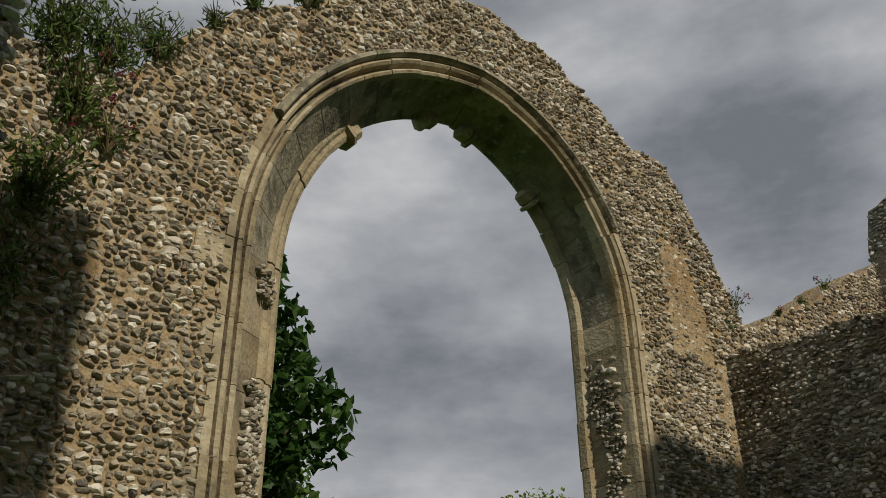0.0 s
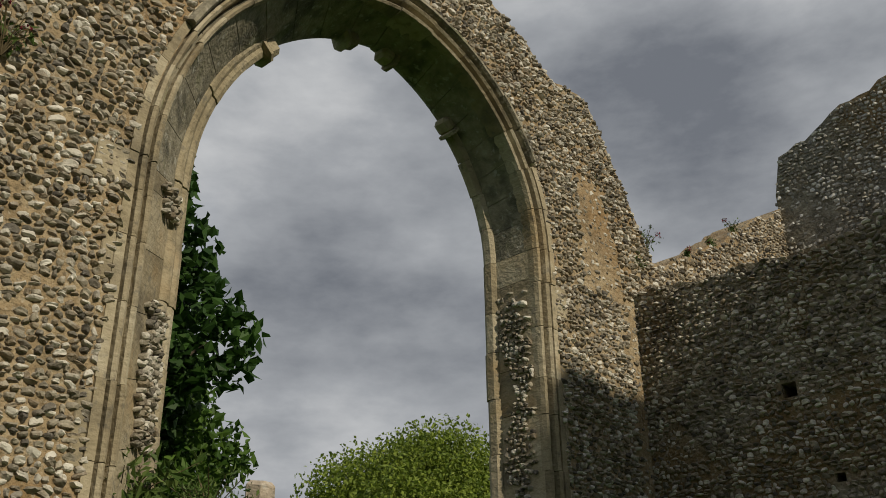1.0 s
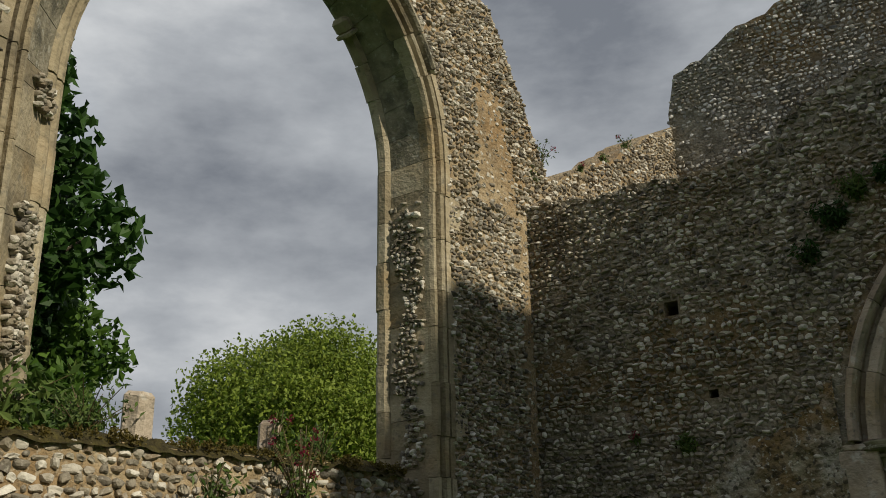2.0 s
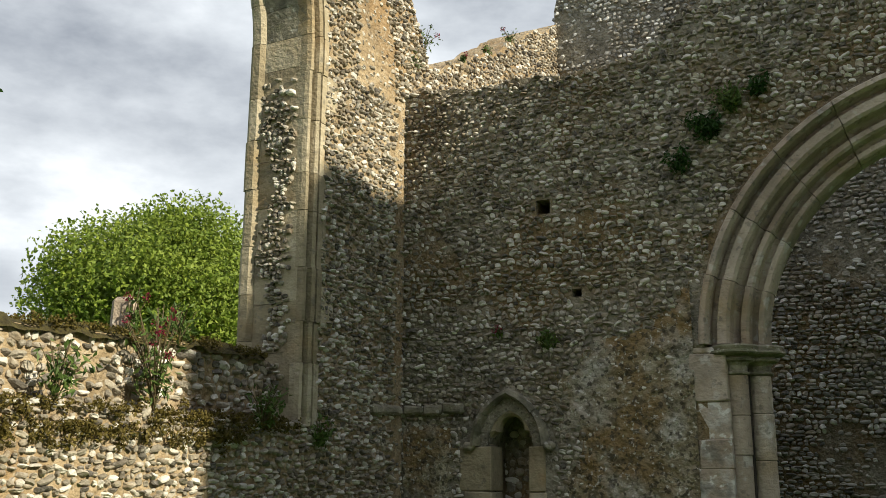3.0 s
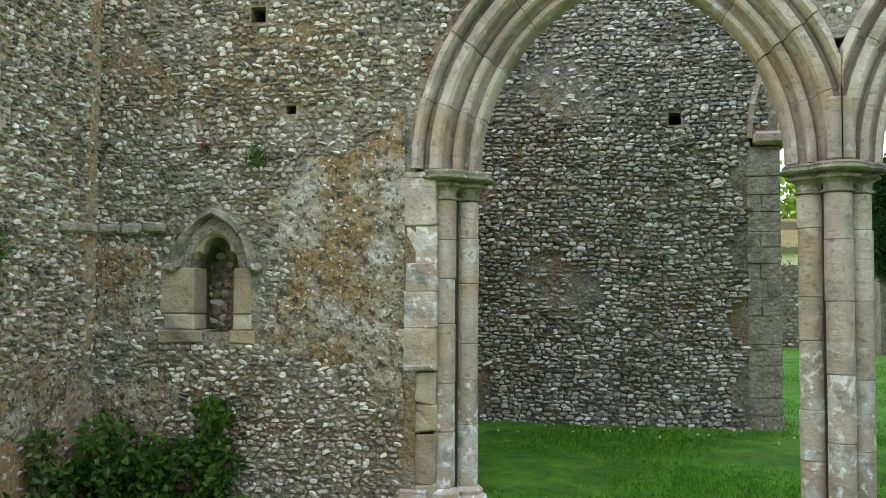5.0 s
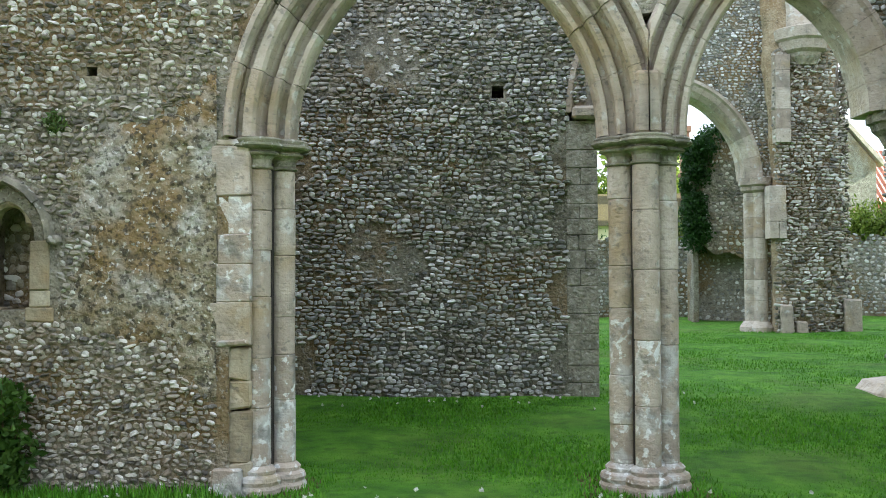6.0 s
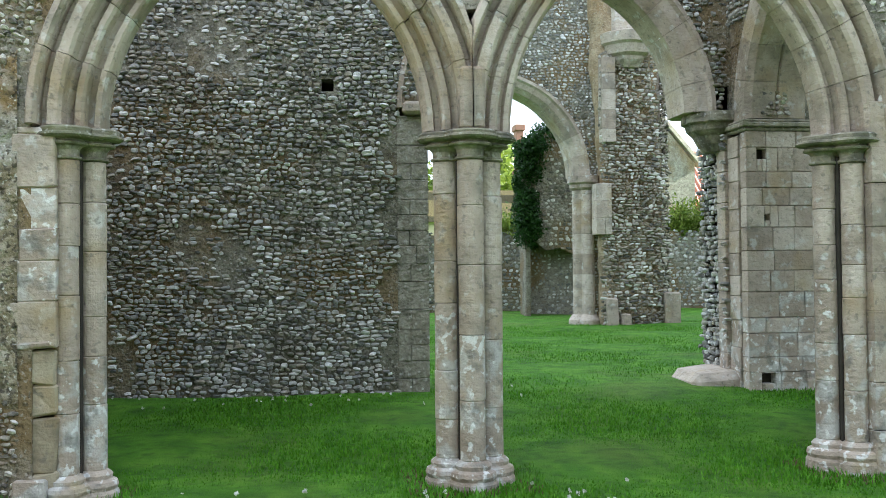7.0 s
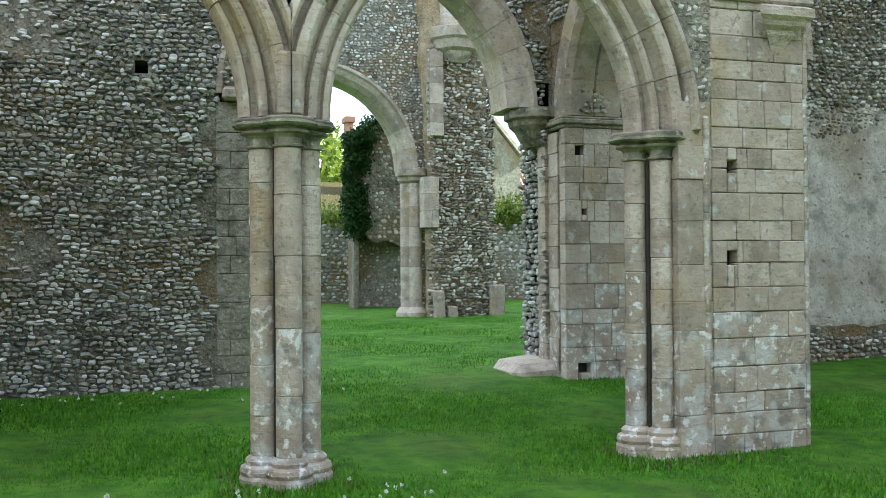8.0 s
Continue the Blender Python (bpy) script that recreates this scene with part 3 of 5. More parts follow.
# ---- west wall with the great arch ----
GREAT = Arch(-4.53, -1.34, 1.72, (3.84, 4.48), (2.07, 1.40), -2.8)
west_top = ragged([(-6.6, 4.3), (-5.89, 4.5), (-5.34, 4.56), (-5.19, 4.93), (-4.77, 5.36), (-4.43, 5.68), (-3.6, 6.4), (-2.81, 6.74), (-2.56, 6.78), (-2.04, 6.68), (-1.42, 6.45),
                   (-1.07, 6.27), (-0.45, 6.2), (-0.2, 5.82), (0.05, 5.42), (0.36, 4.98), (0.56, 4.94), (1.41, 5.4), (2.1, 5.83), (3.6, 6.72), (3.9, 6.8)], 0.045, 1.0)
wall_west = tagged(new("wall_west", body("wall_west", WEST, -6.6, 3.6, lambda u: -0.2, west_top, 0.56, mortar,
                   [(-4.66, -1.21, lambda u: 1.73, lambda u: GREAT.top(min(max(u, -4.64), -1.23), 0.12))])),
                   "ruined flint rubble wall pierced by a tall pointed stone arch", "wall", kind="structure")


def west_allow(u, z):
    if z > west_top(u) - 0.01 or z < 0:
        return 0
    if -4.7 < u < -1.16 and z > 1.75 and z < GREAT.top(min(max(u, -4.69), -1.17), 0.17):
        return 0
    if 0.02 < u and z < 4.3:
        return 0.25
    if -0.75 < u < -0.2 and 4.35 < z < 5.4 and u + 0.28 * (z - 4.35) < -0.1:
        return 0.3
    if -1.2 < u < 0 and z < 0.9:
        return 0.35
    if z < 1.0 and math.sin(u * 3) + math.sin(z * 5) > 0.7:
        return 0.5
    if -0.16 < u < 0.0 and z < 4.4:
        return 0.35
    return 1


flints(WEST, wall_west, -6.0, 0.5, 0.0, 6.9, lambda u, z: 0 if u < -2.7 and z < 1.3 else west_allow(u, z), near=(-2.6, 0.0, 0.3, 2.2), course=0.035, width=(0.03, 0.08), lift=0.0)
flints(WEST, wall_west, 0.5, 3.58, 4.2, 6.9, west_allow, level=1, course=0.042, width=(0.038, 0.09), lift=0.1)

FRONT_MOULD = [(0.0, -0.22), (0.0, -0.05), (0.008, -0.016), (0.024, -0.004), (0.04, -0.016), (0.045, -0.06), (0.058, -0.068), (0.068, -0.045), (0.073, 0.006), (0.09, 0.024),
               (0.108, 0.012), (0.113, -0.03), (0.124, -0.03), (0.129, 0.012), (0.18, 0.014), (0.18, -0.12), (0.1, -0.22)]
great_arch = thing("great_arch", "tall pointed limestone arch with moulded jambs, weathered gold", "arch", (0, 0, 0))
ring(WEST, GREAT, FRONT_MOULD, great_arch, limestone, "voussoir", 0.3)
HOOD = [(0.115, 0.0), (0.12, 0.04), (0.132, 0.062), (0.155, 0.062), (0.175, 0.03), (0.178, -0.02), (0.115, -0.02)]
ring(WEST, GREAT, HOOD, great_arch, shaded_worn_stone, "hood_stone", 0.38, start=0.3)
GI = Arch(-4.13, -1.37, 1.85, (4.01, 4.46), (1.92, 1.415), -2.65)


def splay(side, a, b):
    """One stone of the splayed soffit between the front arch and the narrower rear arch."""
    verts, faces = [], []
    for i in range(4):
        f = a + (b - a) * i / 3
        for arch, o, n in ((GREAT, 0.06, -0.05), (GREAT, 0.004, -0.06), (GI, 0.0, -0.47), (GI, 0.02, -0.51), (GI, 0.42, -0.54)):
            u, z = arch.point(side, f, o)
            verts.append(WEST.at(u, z, n))
    faces = [(i * 5 + j, i * 5 + (j + 1) % 5, (i + 1) * 5 + (j + 1) % 5, (i + 1) * 5 + j) for i in range(3) for j in range(5)] + [(0, 1, 2, 3, 4), (15, 16, 17, 18, 19)]
    # Arc stones take the dark material, painting in the shade under the arch.
    part("soffit_stone", mesh_of("soffit_stone", verts, faces, shaded_worn_stone if a > 0 else limestone), great_arch)


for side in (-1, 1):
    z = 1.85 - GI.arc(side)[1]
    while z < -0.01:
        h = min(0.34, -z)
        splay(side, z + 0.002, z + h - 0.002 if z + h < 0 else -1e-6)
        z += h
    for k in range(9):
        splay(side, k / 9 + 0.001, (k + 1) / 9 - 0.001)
INNER = [(n0, d - 0.19) for n0, d in ((0.12, -0.17), (0.08, -0.165), (0.05, -0.18), (0.03, -0.205), (0.0, -0.21), (-0.03, -0.235), (-0.035, -0.29), (-0.005, -0.33), (0.12, -0.34))]
ring(WEST, GI, INNER, great_arch, limestone, "inner_stone", 0.32, start=-2.15, stop=0.54, sides=(-1,))
ring(WEST, GI, INNER, great_arch, limestone, "inner_stone", 0.32, start=-2.6, stop=0.57, sides=(1,))
# long and short quoins tailing into the flint
for side, u_edge in ((-1, -4.53 - 0.18), (1, -1.34 + 0.18)):
    z = 1.8
    while z < 4.4:
        h, w = rng.uniform(0.2, 0.42), rng.uniform(0.03, 0.17)
        if rng.random() < 0.55:
            a, b = (u_edge - w, u_edge) if side < 0 else (u_edge, u_edge + w)
            part("quoin", box_mesh("quoin", (-0.1, a, z), (0.012 + rng.normal(0, 0.004), b, z + h - 0.008), limestone, 0.006), great_arch)
        z += h
# broken stops of the fallen inner order
for side, f in ((-1, 0.55), (1, 0.585), (-1, 0.89), (1, 0.95)):
    u, z = GI.point(side, f, 0.0)
    bm = bmesh.new()
    bmesh.ops.create_cube(bm, size=1)
    bmesh.ops.bevel(bm, geom=bm.edges[:], offset=0.22, segments=1, affect="EDGES")
    c, spring, _ = GI.arc(side)
    ang = math.atan2(z - spring, u - c)
    for k, (sc, sh) in enumerate((((0.15, 0.13, 0.13), 0), ((0.18, 0.17, 0.045), -0.07))):
        b2 = bm.copy()
        b2.transform(Matrix.Translation((-0.45, u, z)) @ Matrix.Rotation(ang, 4, "X") @ Matrix.Translation((0, 0, sh * side)) @ Matrix.Diagonal((sc[0], sc[1], sc[2], 1)))
        me = bpy.data.meshes.new("broken_stop")
        b2.to_mesh(me)
        b2.free()
        me.materials.append(limestone)
        part("broken_stop", me, great_arch)
    bm.free()
# rubble core laid bare in the jamb's reveal
REVEAL_R = Frame((-0.05, -1.35, 0), Vector((-1, -0.08, 0)).normalized(), Vector((0.08, -1, 0)).normalized())
flints(REVEAL_R, great_arch, 0.14, 0.33, 1.9, 4.3, lambda u, z: 1 if (2.2 < z < 4.1 and u < 0.28 + 0.06 * math.sin(z * 7)) or z < 2.15 else (0.5 if 3.95 < z < 4.2 else 0), course=0.036, width=(0.03, 0.06), lift=-0.35, name="core_flint", near=(0, 1, 1, 5), limit=120)
REVEAL_L = Frame((-0.05, -4.525, 0), Vector((-0.42, 0.475, 0)).normalized(), Vector((0.475, 0.42, 0)).normalized())
flints(REVEAL_L, great_arch, 0.25, 0.45, 2.2, 3.9, lambda u, z: 0.95 if math.sin(z * 5) > -0.3 else 0, course=0.036, width=(0.03, 0.06), lift=-0.35, name="core_flint", near=(0, 1, 2, 4), limit=80)

# low wall blocking the arch
LOW = Frame((-0.18, 0, 0), (0, 1, 0), (1, 0, 0))
low_top = ragged([(-4.6, 2.1), (-3.4, 2.13), (-2.0, 2.17), (-1.4, 2.15)], 0.005, 4.0)
wall_low = tagged(new("wall_low", body("wall_low", LOW, -4.55, -1.5, lambda u: 1.7, low_top, 0.38, mortar)), "low flint wall blocking the foot of the arch, mossy on top", "wall", kind="structure")
flints(LOW, wall_low, -4.5, -1.5, 1.74, 2.15, lambda u, z: 1 if z < low_top(u) - 0.03 else 0, near=(-4, -1.5, 1.7, 2.2), limit=150)


def crust(name, fr, u0, u1, z_of, n0, n1, mat, parent, thick=0.03):
    us = np.arange(u0, u1, 0.035)
    ns = np.linspace(n0, n1, 7)
    vs, fs = [], []
    for u in us:
        for n in ns:
            edge = 0.0 if n in (ns[0], ns[-1]) else 1.0
            h = thick * (0.5 + 0.9 * noise.noise(Vector((u * 5, n * 7, 3.0)))) + 0.02 * noise.noise(Vector((u * 22, n * 20, 1.0)))
            vs.append(fr.at(u, z_of(u) + (h if edge else -0.03 + 0.03 * noise.noise(Vector((u * 9, n, 8)))), n))
    k = len(ns)
    fs = [(i * k + j, i * k + j + 1, (i + 1) * k + j + 1, (i + 1) * k + j) for i in range(len(us) - 1) for j in range(k - 1)]
    return part(name, raw_mesh(name, vs, fs, mat), parent)


crust("moss_cap", LOW, -4.5, -1.5, low_top, 0.04, -0.38, moss_mat, wall_low, 0.05)
moss_leaf = leafy("moss_tufts", (0.05, 0.042, 0.01), (0.2, 0.155, 0.04))
cs = [(-0.02 + rng.uniform(-0.12, 0.07), rng.uniform(-4.5, -1.3), 1.72 + rng.normal(0, 0.025)) for _ in range(420)]
cs += [(0.035, y, 1.66 - abs(rng.normal(0, 0.05))) for y in rng.uniform(-4.4, -1.9, 160)]
tagged(leaves("moss", cs, np.full((len(cs), 3), 0.035), 16000, 0.022, moss_leaf, wall_west), "dark brown moss along the ledge", kind="stuff")
cs = [(-0.17 + rng.uniform(-0.36, 0.04), y, low_top(y) + 0.02 + rng.normal(0, 0.012)) for y in rng.uniform(-4.5, -1.5, 420)]
tagged(leaves("moss", cs, np.full((len(cs), 3), 0.03), 14000, 0.02, moss_leaf, wall_low), "dark brown moss on the wall top", kind="stuff")

# stone stumps and wild plants on the low wall
for (y, z, w, h, lean), lab in zip(((-3.45, 2.14, 0.14, 0.3, 4), (-2.5, 2.16, 0.13, 0.24, -3)), ("pale weathered stone stump standing on the low wall", "short pale broken stone on the low wall")):
    st = tagged(new("stone_stump", box_mesh("stone_stump", (-w / 2, -w / 2, -0.03), (w / 2, w / 2, h), greystone, 0.025, 0.012)), lab, "stone")
    st.matrix_basis = pose(-0.42, y, z, lean, 3, 20)
plant("valerian", "straggling red valerian growing from the mossy ledge", (-0.02, -2.62, 1.74), 0.22, 0.62, 240, 0.05, leaf_wall, 5, 26)
plant("valerian", "red valerian in bloom on the low wall top", (-0.2, -2.28, 2.14), 0.16, 0.26, 160, 0.05, leaf_wall, 5, 12)
plant("valerian", "red valerian in bloom on the low wall top", (-0.3, -2.55, 2.16), 0.1, 0.3, 60, 0.05, leaf_wall, 3, 6)
plant("weed", "leafy weed rooted in the wall ledge", (0.02, -3.3, 1.75), 0.15, 0.32, 150, 0.05, leaf_wall, 0, 12)
plant("weed", "dark weed rooted by the arch jamb", (0.03, -1.75, 1.7), 0.17, 0.26, 200, 0.045, leaf_wall, 0, 14)
plant("weed", "small fern-like weed below the arch jamb", (0.03, -1.15, 1.6), 0.14, 0.22, 200, 0.05, leaf_wall, 0, 12)
plant("bramble", "bramble and ivy sprawling on the low wall", (-0.45, -3.75, 2.14), 0.28, 0.3, 900, 0.042, leaf_wall, 0, 24)
plant("bramble", "ivy trailing along the low wall top", (-0.4, -4.3, 2.1), 0.4, 0.35, 900, 0.08, leaf_wall, 0, 20)
for y, z, s in ((0.3, 4.98, 0.16), (0.12, 4.75, 0.12), (1.6, 5.5, 0.07), (1.05, 5.2, 0.06), (2.2, 5.75, 0.12)):
    plant("wall_plant", "small wild plant rooted in the broken wall top", (0.0, y, west_top(y) - 0.02 if y > 0.25 else z), s, s * 1.6, 120, 0.035, leaf_wall, 2, 8)
for y, s, c in ((-5.75, 0.34, 800), (-5.5, 0.3, 600), (-5.25, 0.2, 260), (-4.72, 0.12, 120), (-4.95, 0.1, 60), (-4.35, 0.2, 200)):
    plant("wall_plant", "tuft of grass and weeds on the ruined wall head", (0.02, y, west_top(y) - 0.03), s, s * 1.5, c, 0.07, leaf_wall, 0, 30, wide=0.09)
for y, z, s, c, fl in ((-5.72, 3.55, 0.3, 700, 6), (-5.6, 4.1, 0.24, 420, 8), (-5.8, 3.0, 0.3, 500, 0), (-5.42, 4.0, 0.16, 80, 5)):
    plant("valerian", "red valerian hanging from the wall face", (0.06, y, z), s, s * 1.8, c, 0.05, leaf_wall, fl, 26)

# ---- south wall beside the camera ----
SOUTH = Frame((0, -6.05, 0), Vector((1, -0.125, 0)).normalized(), Vector((0.125, 1, 0)).normalized())
south_top = ragged([(0, 4.9), (1.0, 5.6), (2.0, 6.3), (3.0, 6.2)], 0.06, 2.0)
wall_south = tagged(new("wall_south", body("wall_south", SOUTH, 0, 1.0, lambda u: -0.2, south_top, 0.8, mortar_grey)), "flint rubble wall in deep shade", "wall", kind="structure")
flints(SOUTH, wall_south, 0, 1.0, 0.0, 5.6, lambda u, z: 1 if z < south_top(u) else 0, dark=True, level=1)
SOUTH_END = Frame(SOUTH.at(1.0, 0), -SOUTH.n, SOUTH.u)
flints(SOUTH_END, wall_south, 0, 0.8, 0.0, 5.4, lambda u, z: 1, dark=True, level=1)
# Unseen wall, added to cast the shadow on the arch wall's left end.
BEHIND = Frame((8.0, 0, 0), (0, 1, 0), (-1, 0, 0))
wall_behind = tagged(new("wall_behind", body("wall_behind", BEHIND, -12, -5.96, lambda u: -0.2, ragged([(-12, 8.2), (-5.96, 8.3)], 0.05, 2.5), 0.8, mortar_grey)), "unseen wall added behind the viewer to cast shade", "wall", kind="structure")
AISLE_SHADE = Frame((13.5, 0, 0), (0, 1, 0), (-1, 0, 0))
# No such range is seen; added to cut sky light on the arcade.
SOUTH_SHADE = Frame((0, -13.5, 0), (1, 0, 0), (0, 1, 0))
wall_range = tagged(new("wall_range", body("wall_range", SOUTH_SHADE, -3, 17, lambda u: -0.2, ragged([(-3, 7.0), (17, 7.4)], 0.06, 1.5), 0.8, mortar_grey)), "unseen wall added to dim sky light on the arcade", "wall", kind="structure")
# Sun blocker added out of view so that the far lawn lies in shade.
LAWN_SHADE = Frame((22, 0, 0), (0, 1, 0), (-1, 0, 0))
wall_transept = tagged(new("wall_transept", body("wall_transept", LAWN_SHADE, 3.0, 21.0, lambda u: -0.1, ragged([(3, 13.0), (21, 13.6)], 0.06, 4.5), 0.8, mortar_grey)), "unseen wall added to shade the far lawn", "wall", kind="structure")
# Unseen end wall, added to block sun from the aisle and back wall.
wall_chancel = tagged(new("wall_chancel", body("wall_chancel", AISLE_SHADE, -0.95, 3.58, lambda u: -0.1, ragged([(-1, 11.2), (3.6, 11.4)], 0.05, 3.5), 0.5, mortar_grey)), "unseen wall added to keep sun out of the aisle", "wall", kind="structure")
# Unseen shadow caster; its stepped top shapes the shade by the arch corner.
EAST = Frame((10.2, 0, 0), (0, 1, 0), (-1, 0, 0))
east_top = ragged([(-2.95, 8.1), (-2.2, 8.5), (-1.95, 9.45), (-0.3, 9.5)], 0.06, 3.0)
wall_east = tagged(new("wall_east", body("wall_east", EAST, -2.95, -0.6, lambda u: -0.2, east_top, 0.8, mortar_grey)), "unseen wall added to shade the arcade and arch corner", "wall", kind="structure")

# ---- arcade wall ----
A1, A2 = Arch(2.72, 4.70, 2.25, 2.27, 1.348), Arch(5.27, 7.42, 2.25, 2.27, 1.385)
PIER = (4.985, 0.25)
arcade_top = ragged([(-0.05, 4.5), (0.7, 4.45), (1.3, 4.4), (1.75, 4.4), (2.06, 4.54), (2.3, 4.7), (2.7, 4.84), (3.3, 4.95), (5, 5.1), (8.8, 5.3)], 0.025, 5.0)
NICHE = Arch(0.72, 1.08, 1.17, 1.62, 0.27)


def arcade_head(u):
    heads = [a.top(u, 0.4) for a in (A1, A2) if a.u0 - 0.4 <= u <= a.u1 + 0.4]
    return max(heads + [2.27])


wall_arcade = tagged(new("wall_arcade", body("wall_arcade", ARCADE, 0.0, 7.93, lambda u: -0.2, arcade_top, 0.5, mortar_grey,
    [(0.72, 1.08, lambda u: 1.17, lambda u: NICHE.top(u)), (1.14, 1.25, lambda u: 3.32, lambda u: 3.43), (1.41, 1.48, lambda u: 2.67, lambda u: 2.73),
     (2.33, 7.81, lambda u: -0.2, arcade_head)])), "shaded flint arcade wall with patches of old plaster", "wall", kind="structure")
flints(Frame((0, 0.33, 0), (1, 0, 0), (0, -1, 0)), wall_arcade, 0.72, 1.08, 1.17, 1.85, lambda u, z: 0.8, course=0.06, width=(0.05, 0.11), lift=0.4, limit=0)
# Niche back takes the darker mortar to paint in the recess's shade.
part("recess_back", box_mesh("recess_back", (0.6, 0.33, 1.05), (1.2, 0.38, 2.0), mortar_dark, 0), wall_arcade)
for u0, u1, z0, z1 in ((1.1, 1.3, 3.25, 3.5), (1.38, 1.52, 2.6, 2.8)):
    part("recess_back", box_mesh("recess_back", (u0, 0.3, z0), (u1, 0.34, z1), hole_shade if z0 > 2 else mortar_grey, 0), wall_arcade)


def coat_depth(u, z):
    """How thick the old lime coat lies on the arcade wall: below 0 it has fallen off."""
    wob = 0.22 * noise.noise(Vector((u * 2.3, z * 2.3, 4.0))) + 0.16 * noise.noise(Vector((u * 6, z * 6, 9.0)))
    right = min(u - 1.2, (2.12 + 0.62 * (u - 1.17)) - z, z - (1.25 - 0.35 * (u - 1.3)) * (0.8 if u < 2 else 0.6)) * 2.2
    under = min(u + 0.1, 0.52 - u, 1.84 - z, z - 1.1) * 2.5
    foot = min(0.75 - u, 1.0 - z, z - 0.1) * 1.6
    return max(right, under, foot) + wob * 1.5


def lime_coat(name, fr, u0, u1, z0, z1, depth, parent, label, step=0.022):
    """A rough sheet of lime over the flints, sinking into the wall where it has fallen away."""
    us, zs = np.arange(u0, u1, step), np.arange(z0, z1, step)
    vs = []
    for u in us:
        for z in zs:
            d = depth(u, z)
            n = -0.02 + 0.034 * min(1.0, max(-0.3, d * 2.5)) + 0.016 * noise.noise(Vector((u * 9, z * 9, 1.0))) + 0.014 * noise.noise(Vector((u * 28, z * 28, 2.0)))
            vs.append(fr.at(u, z, n))
    k = len(zs)
    fs = [(i * k + j, (i + 1) * k + j, (i + 1) * k + j + 1, i * k + j + 1) for i in range(len(us) - 1) for j in range(k - 1)
          if depth(us[i], zs[j]) > -0.2]
    return part(name, raw_mesh(name, vs, fs, coat), parent, label)


def arcade_allow(u, z):
    if z > arcade_top(u) - 0.005 or z < 0.02:
        return 0
    if 0.47 < u < 1.26 and 1.08 < z < 2.02:
        half = 0.37 if z < 1.66 else 0.37 * (2.04 - z) / 0.38 + 0.04
        if abs(u - 0.88) < half:
            return 0
    if 1.12 < u < 1.27 and 3.3 < z < 3.45 or 1.39 < u < 1.5 and 2.65 < z < 2.75:
        return 0
    if u > 2.24 and z < 2.3:
        return 0
    if 2.2 < u < 7.93:
        d1 = math.hypot(u - 4.068, z - 2.27) if u < 3.71 else math.hypot(u - 3.352, z - 2.27)
        d2 = math.hypot(u - 6.655, z - 2.27) if u < 6.345 else math.hypot(u - 6.035, z - 2.27)
        if (u < 5.0 and d1 < 1.348 + 0.45) or (u > 4.97 and d2 < 1.385 + 0.45):
            return 0
    if coat_depth(u, z) > 0.25:
        return 0.7
    if 1.4 < u < 2.3 and 2.6 < z < 3.3 and math.sin(u * 5 + 1) + math.sin(z * 6) > 0.9:
        return 0.4
    if u < 0.45 and z < 1.8 and math.sin(u * 6) + math.sin(z * 4 + 1) > 0.2:
        return 0.6
    if u < 0.6 and 3.0 < z < 3.7 and math.sin(u * 7) + math.sin(z * 5) > 0.3:
        return 0.45
    return 1


lime_coat("lime_coat", ARCADE, 1.2, 2.26, 0.3, 3.1, coat_depth, wall_arcade, "patchy old lime coat, ochre and grey")
lime_coat("lime_coat", ARCADE, 0.02, 0.5, 1.05, 1.86, coat_depth, wall_arcade, "patchy old lime coat, ochre and grey")
lime_coat("lime_coat", ARCADE, 0.02, 0.8, 0.1, 1.05, coat_depth, wall_arcade, "patchy old lime coat, ochre and grey")
lime_coat("lime_coat", WEST, -1.9, -0.02, 0.3, 1.25, lambda u, z: min(z - 0.35, 1.2 - z, 0.6) * 1.6 + 0.5 * noise.noise(Vector((u * 2.2, z * 2.2, 7.0))) - 0.12, wall_west, "patchy grey lime coat low on the wall")
flints(ARCADE, wall_arcade, 0.0, 7.9, 0.02, 5.3, arcade_allow, near=(0.0, 2.3, 0.1, 1.9), course=0.035, width=(0.027, 0.076), lift=0.0)

ORDERS = [(0.42, -0.06), (0.42, 0.012), (0.402, 0.05), (0.37, 0.055), (0.352, 0.02), (0.345, -0.075), (0.31, -0.085), (0.298, 0.0), (0.24, 0.006), (0.218, -0.014), (0.21, -0.11), (0.178, -0.15),
          (0.16, -0.092), (0.124, -0.082), (0.108, -0.1), (0.102, -0.19), (0.07, -0.2), (0.058, -0.155), (0.026, -0.155), (0.014, -0.17), (0.0, -0.21), (0.0, -0.32), (0.05, -0.38), (0.1, -0.4), (0.2, -0.47), (0.3, -0.5), (0.42, -0.5)]
arch_one = thing("arcade_arch", "pointed grey limestone arcade arch with moulded orders", "arch", (0, 0, 0), "arcade arches")
ring(ARCADE, A1, ORDERS, arch_one, greystone, "voussoir", 0.33, clamp=(0, PIER[0] - 0.001))
arch_two = thing("arcade_arch", "pointed grey limestone arcade arch with moulded orders", "arch", (0, 0, 0), "arcade arches")
ring(ARCADE, A2, ORDERS, arch_two, greystone, "voussoir", 0.33, clamp=(PIER[0] + 0.001, 7.9))
part("springer", box_mesh("springer", (4.905, -0.03, 2.262), (5.065, 0.52, 2.66), greystone, 0.02), arch_one)

clustered("pier", "clustered pale limestone pier with moulded base and capital", PIER, 4, 0.083, 0.14, math.pi / 2, 0.0, 2.08, 2.265, greystone)
clustered("respond", "half pier of paired stone shafts against the flint wall", (2.5, 0.25), 4, 0.076, 0.132, math.pi / 2, 0.0, 2.07, 2.265, greystone)
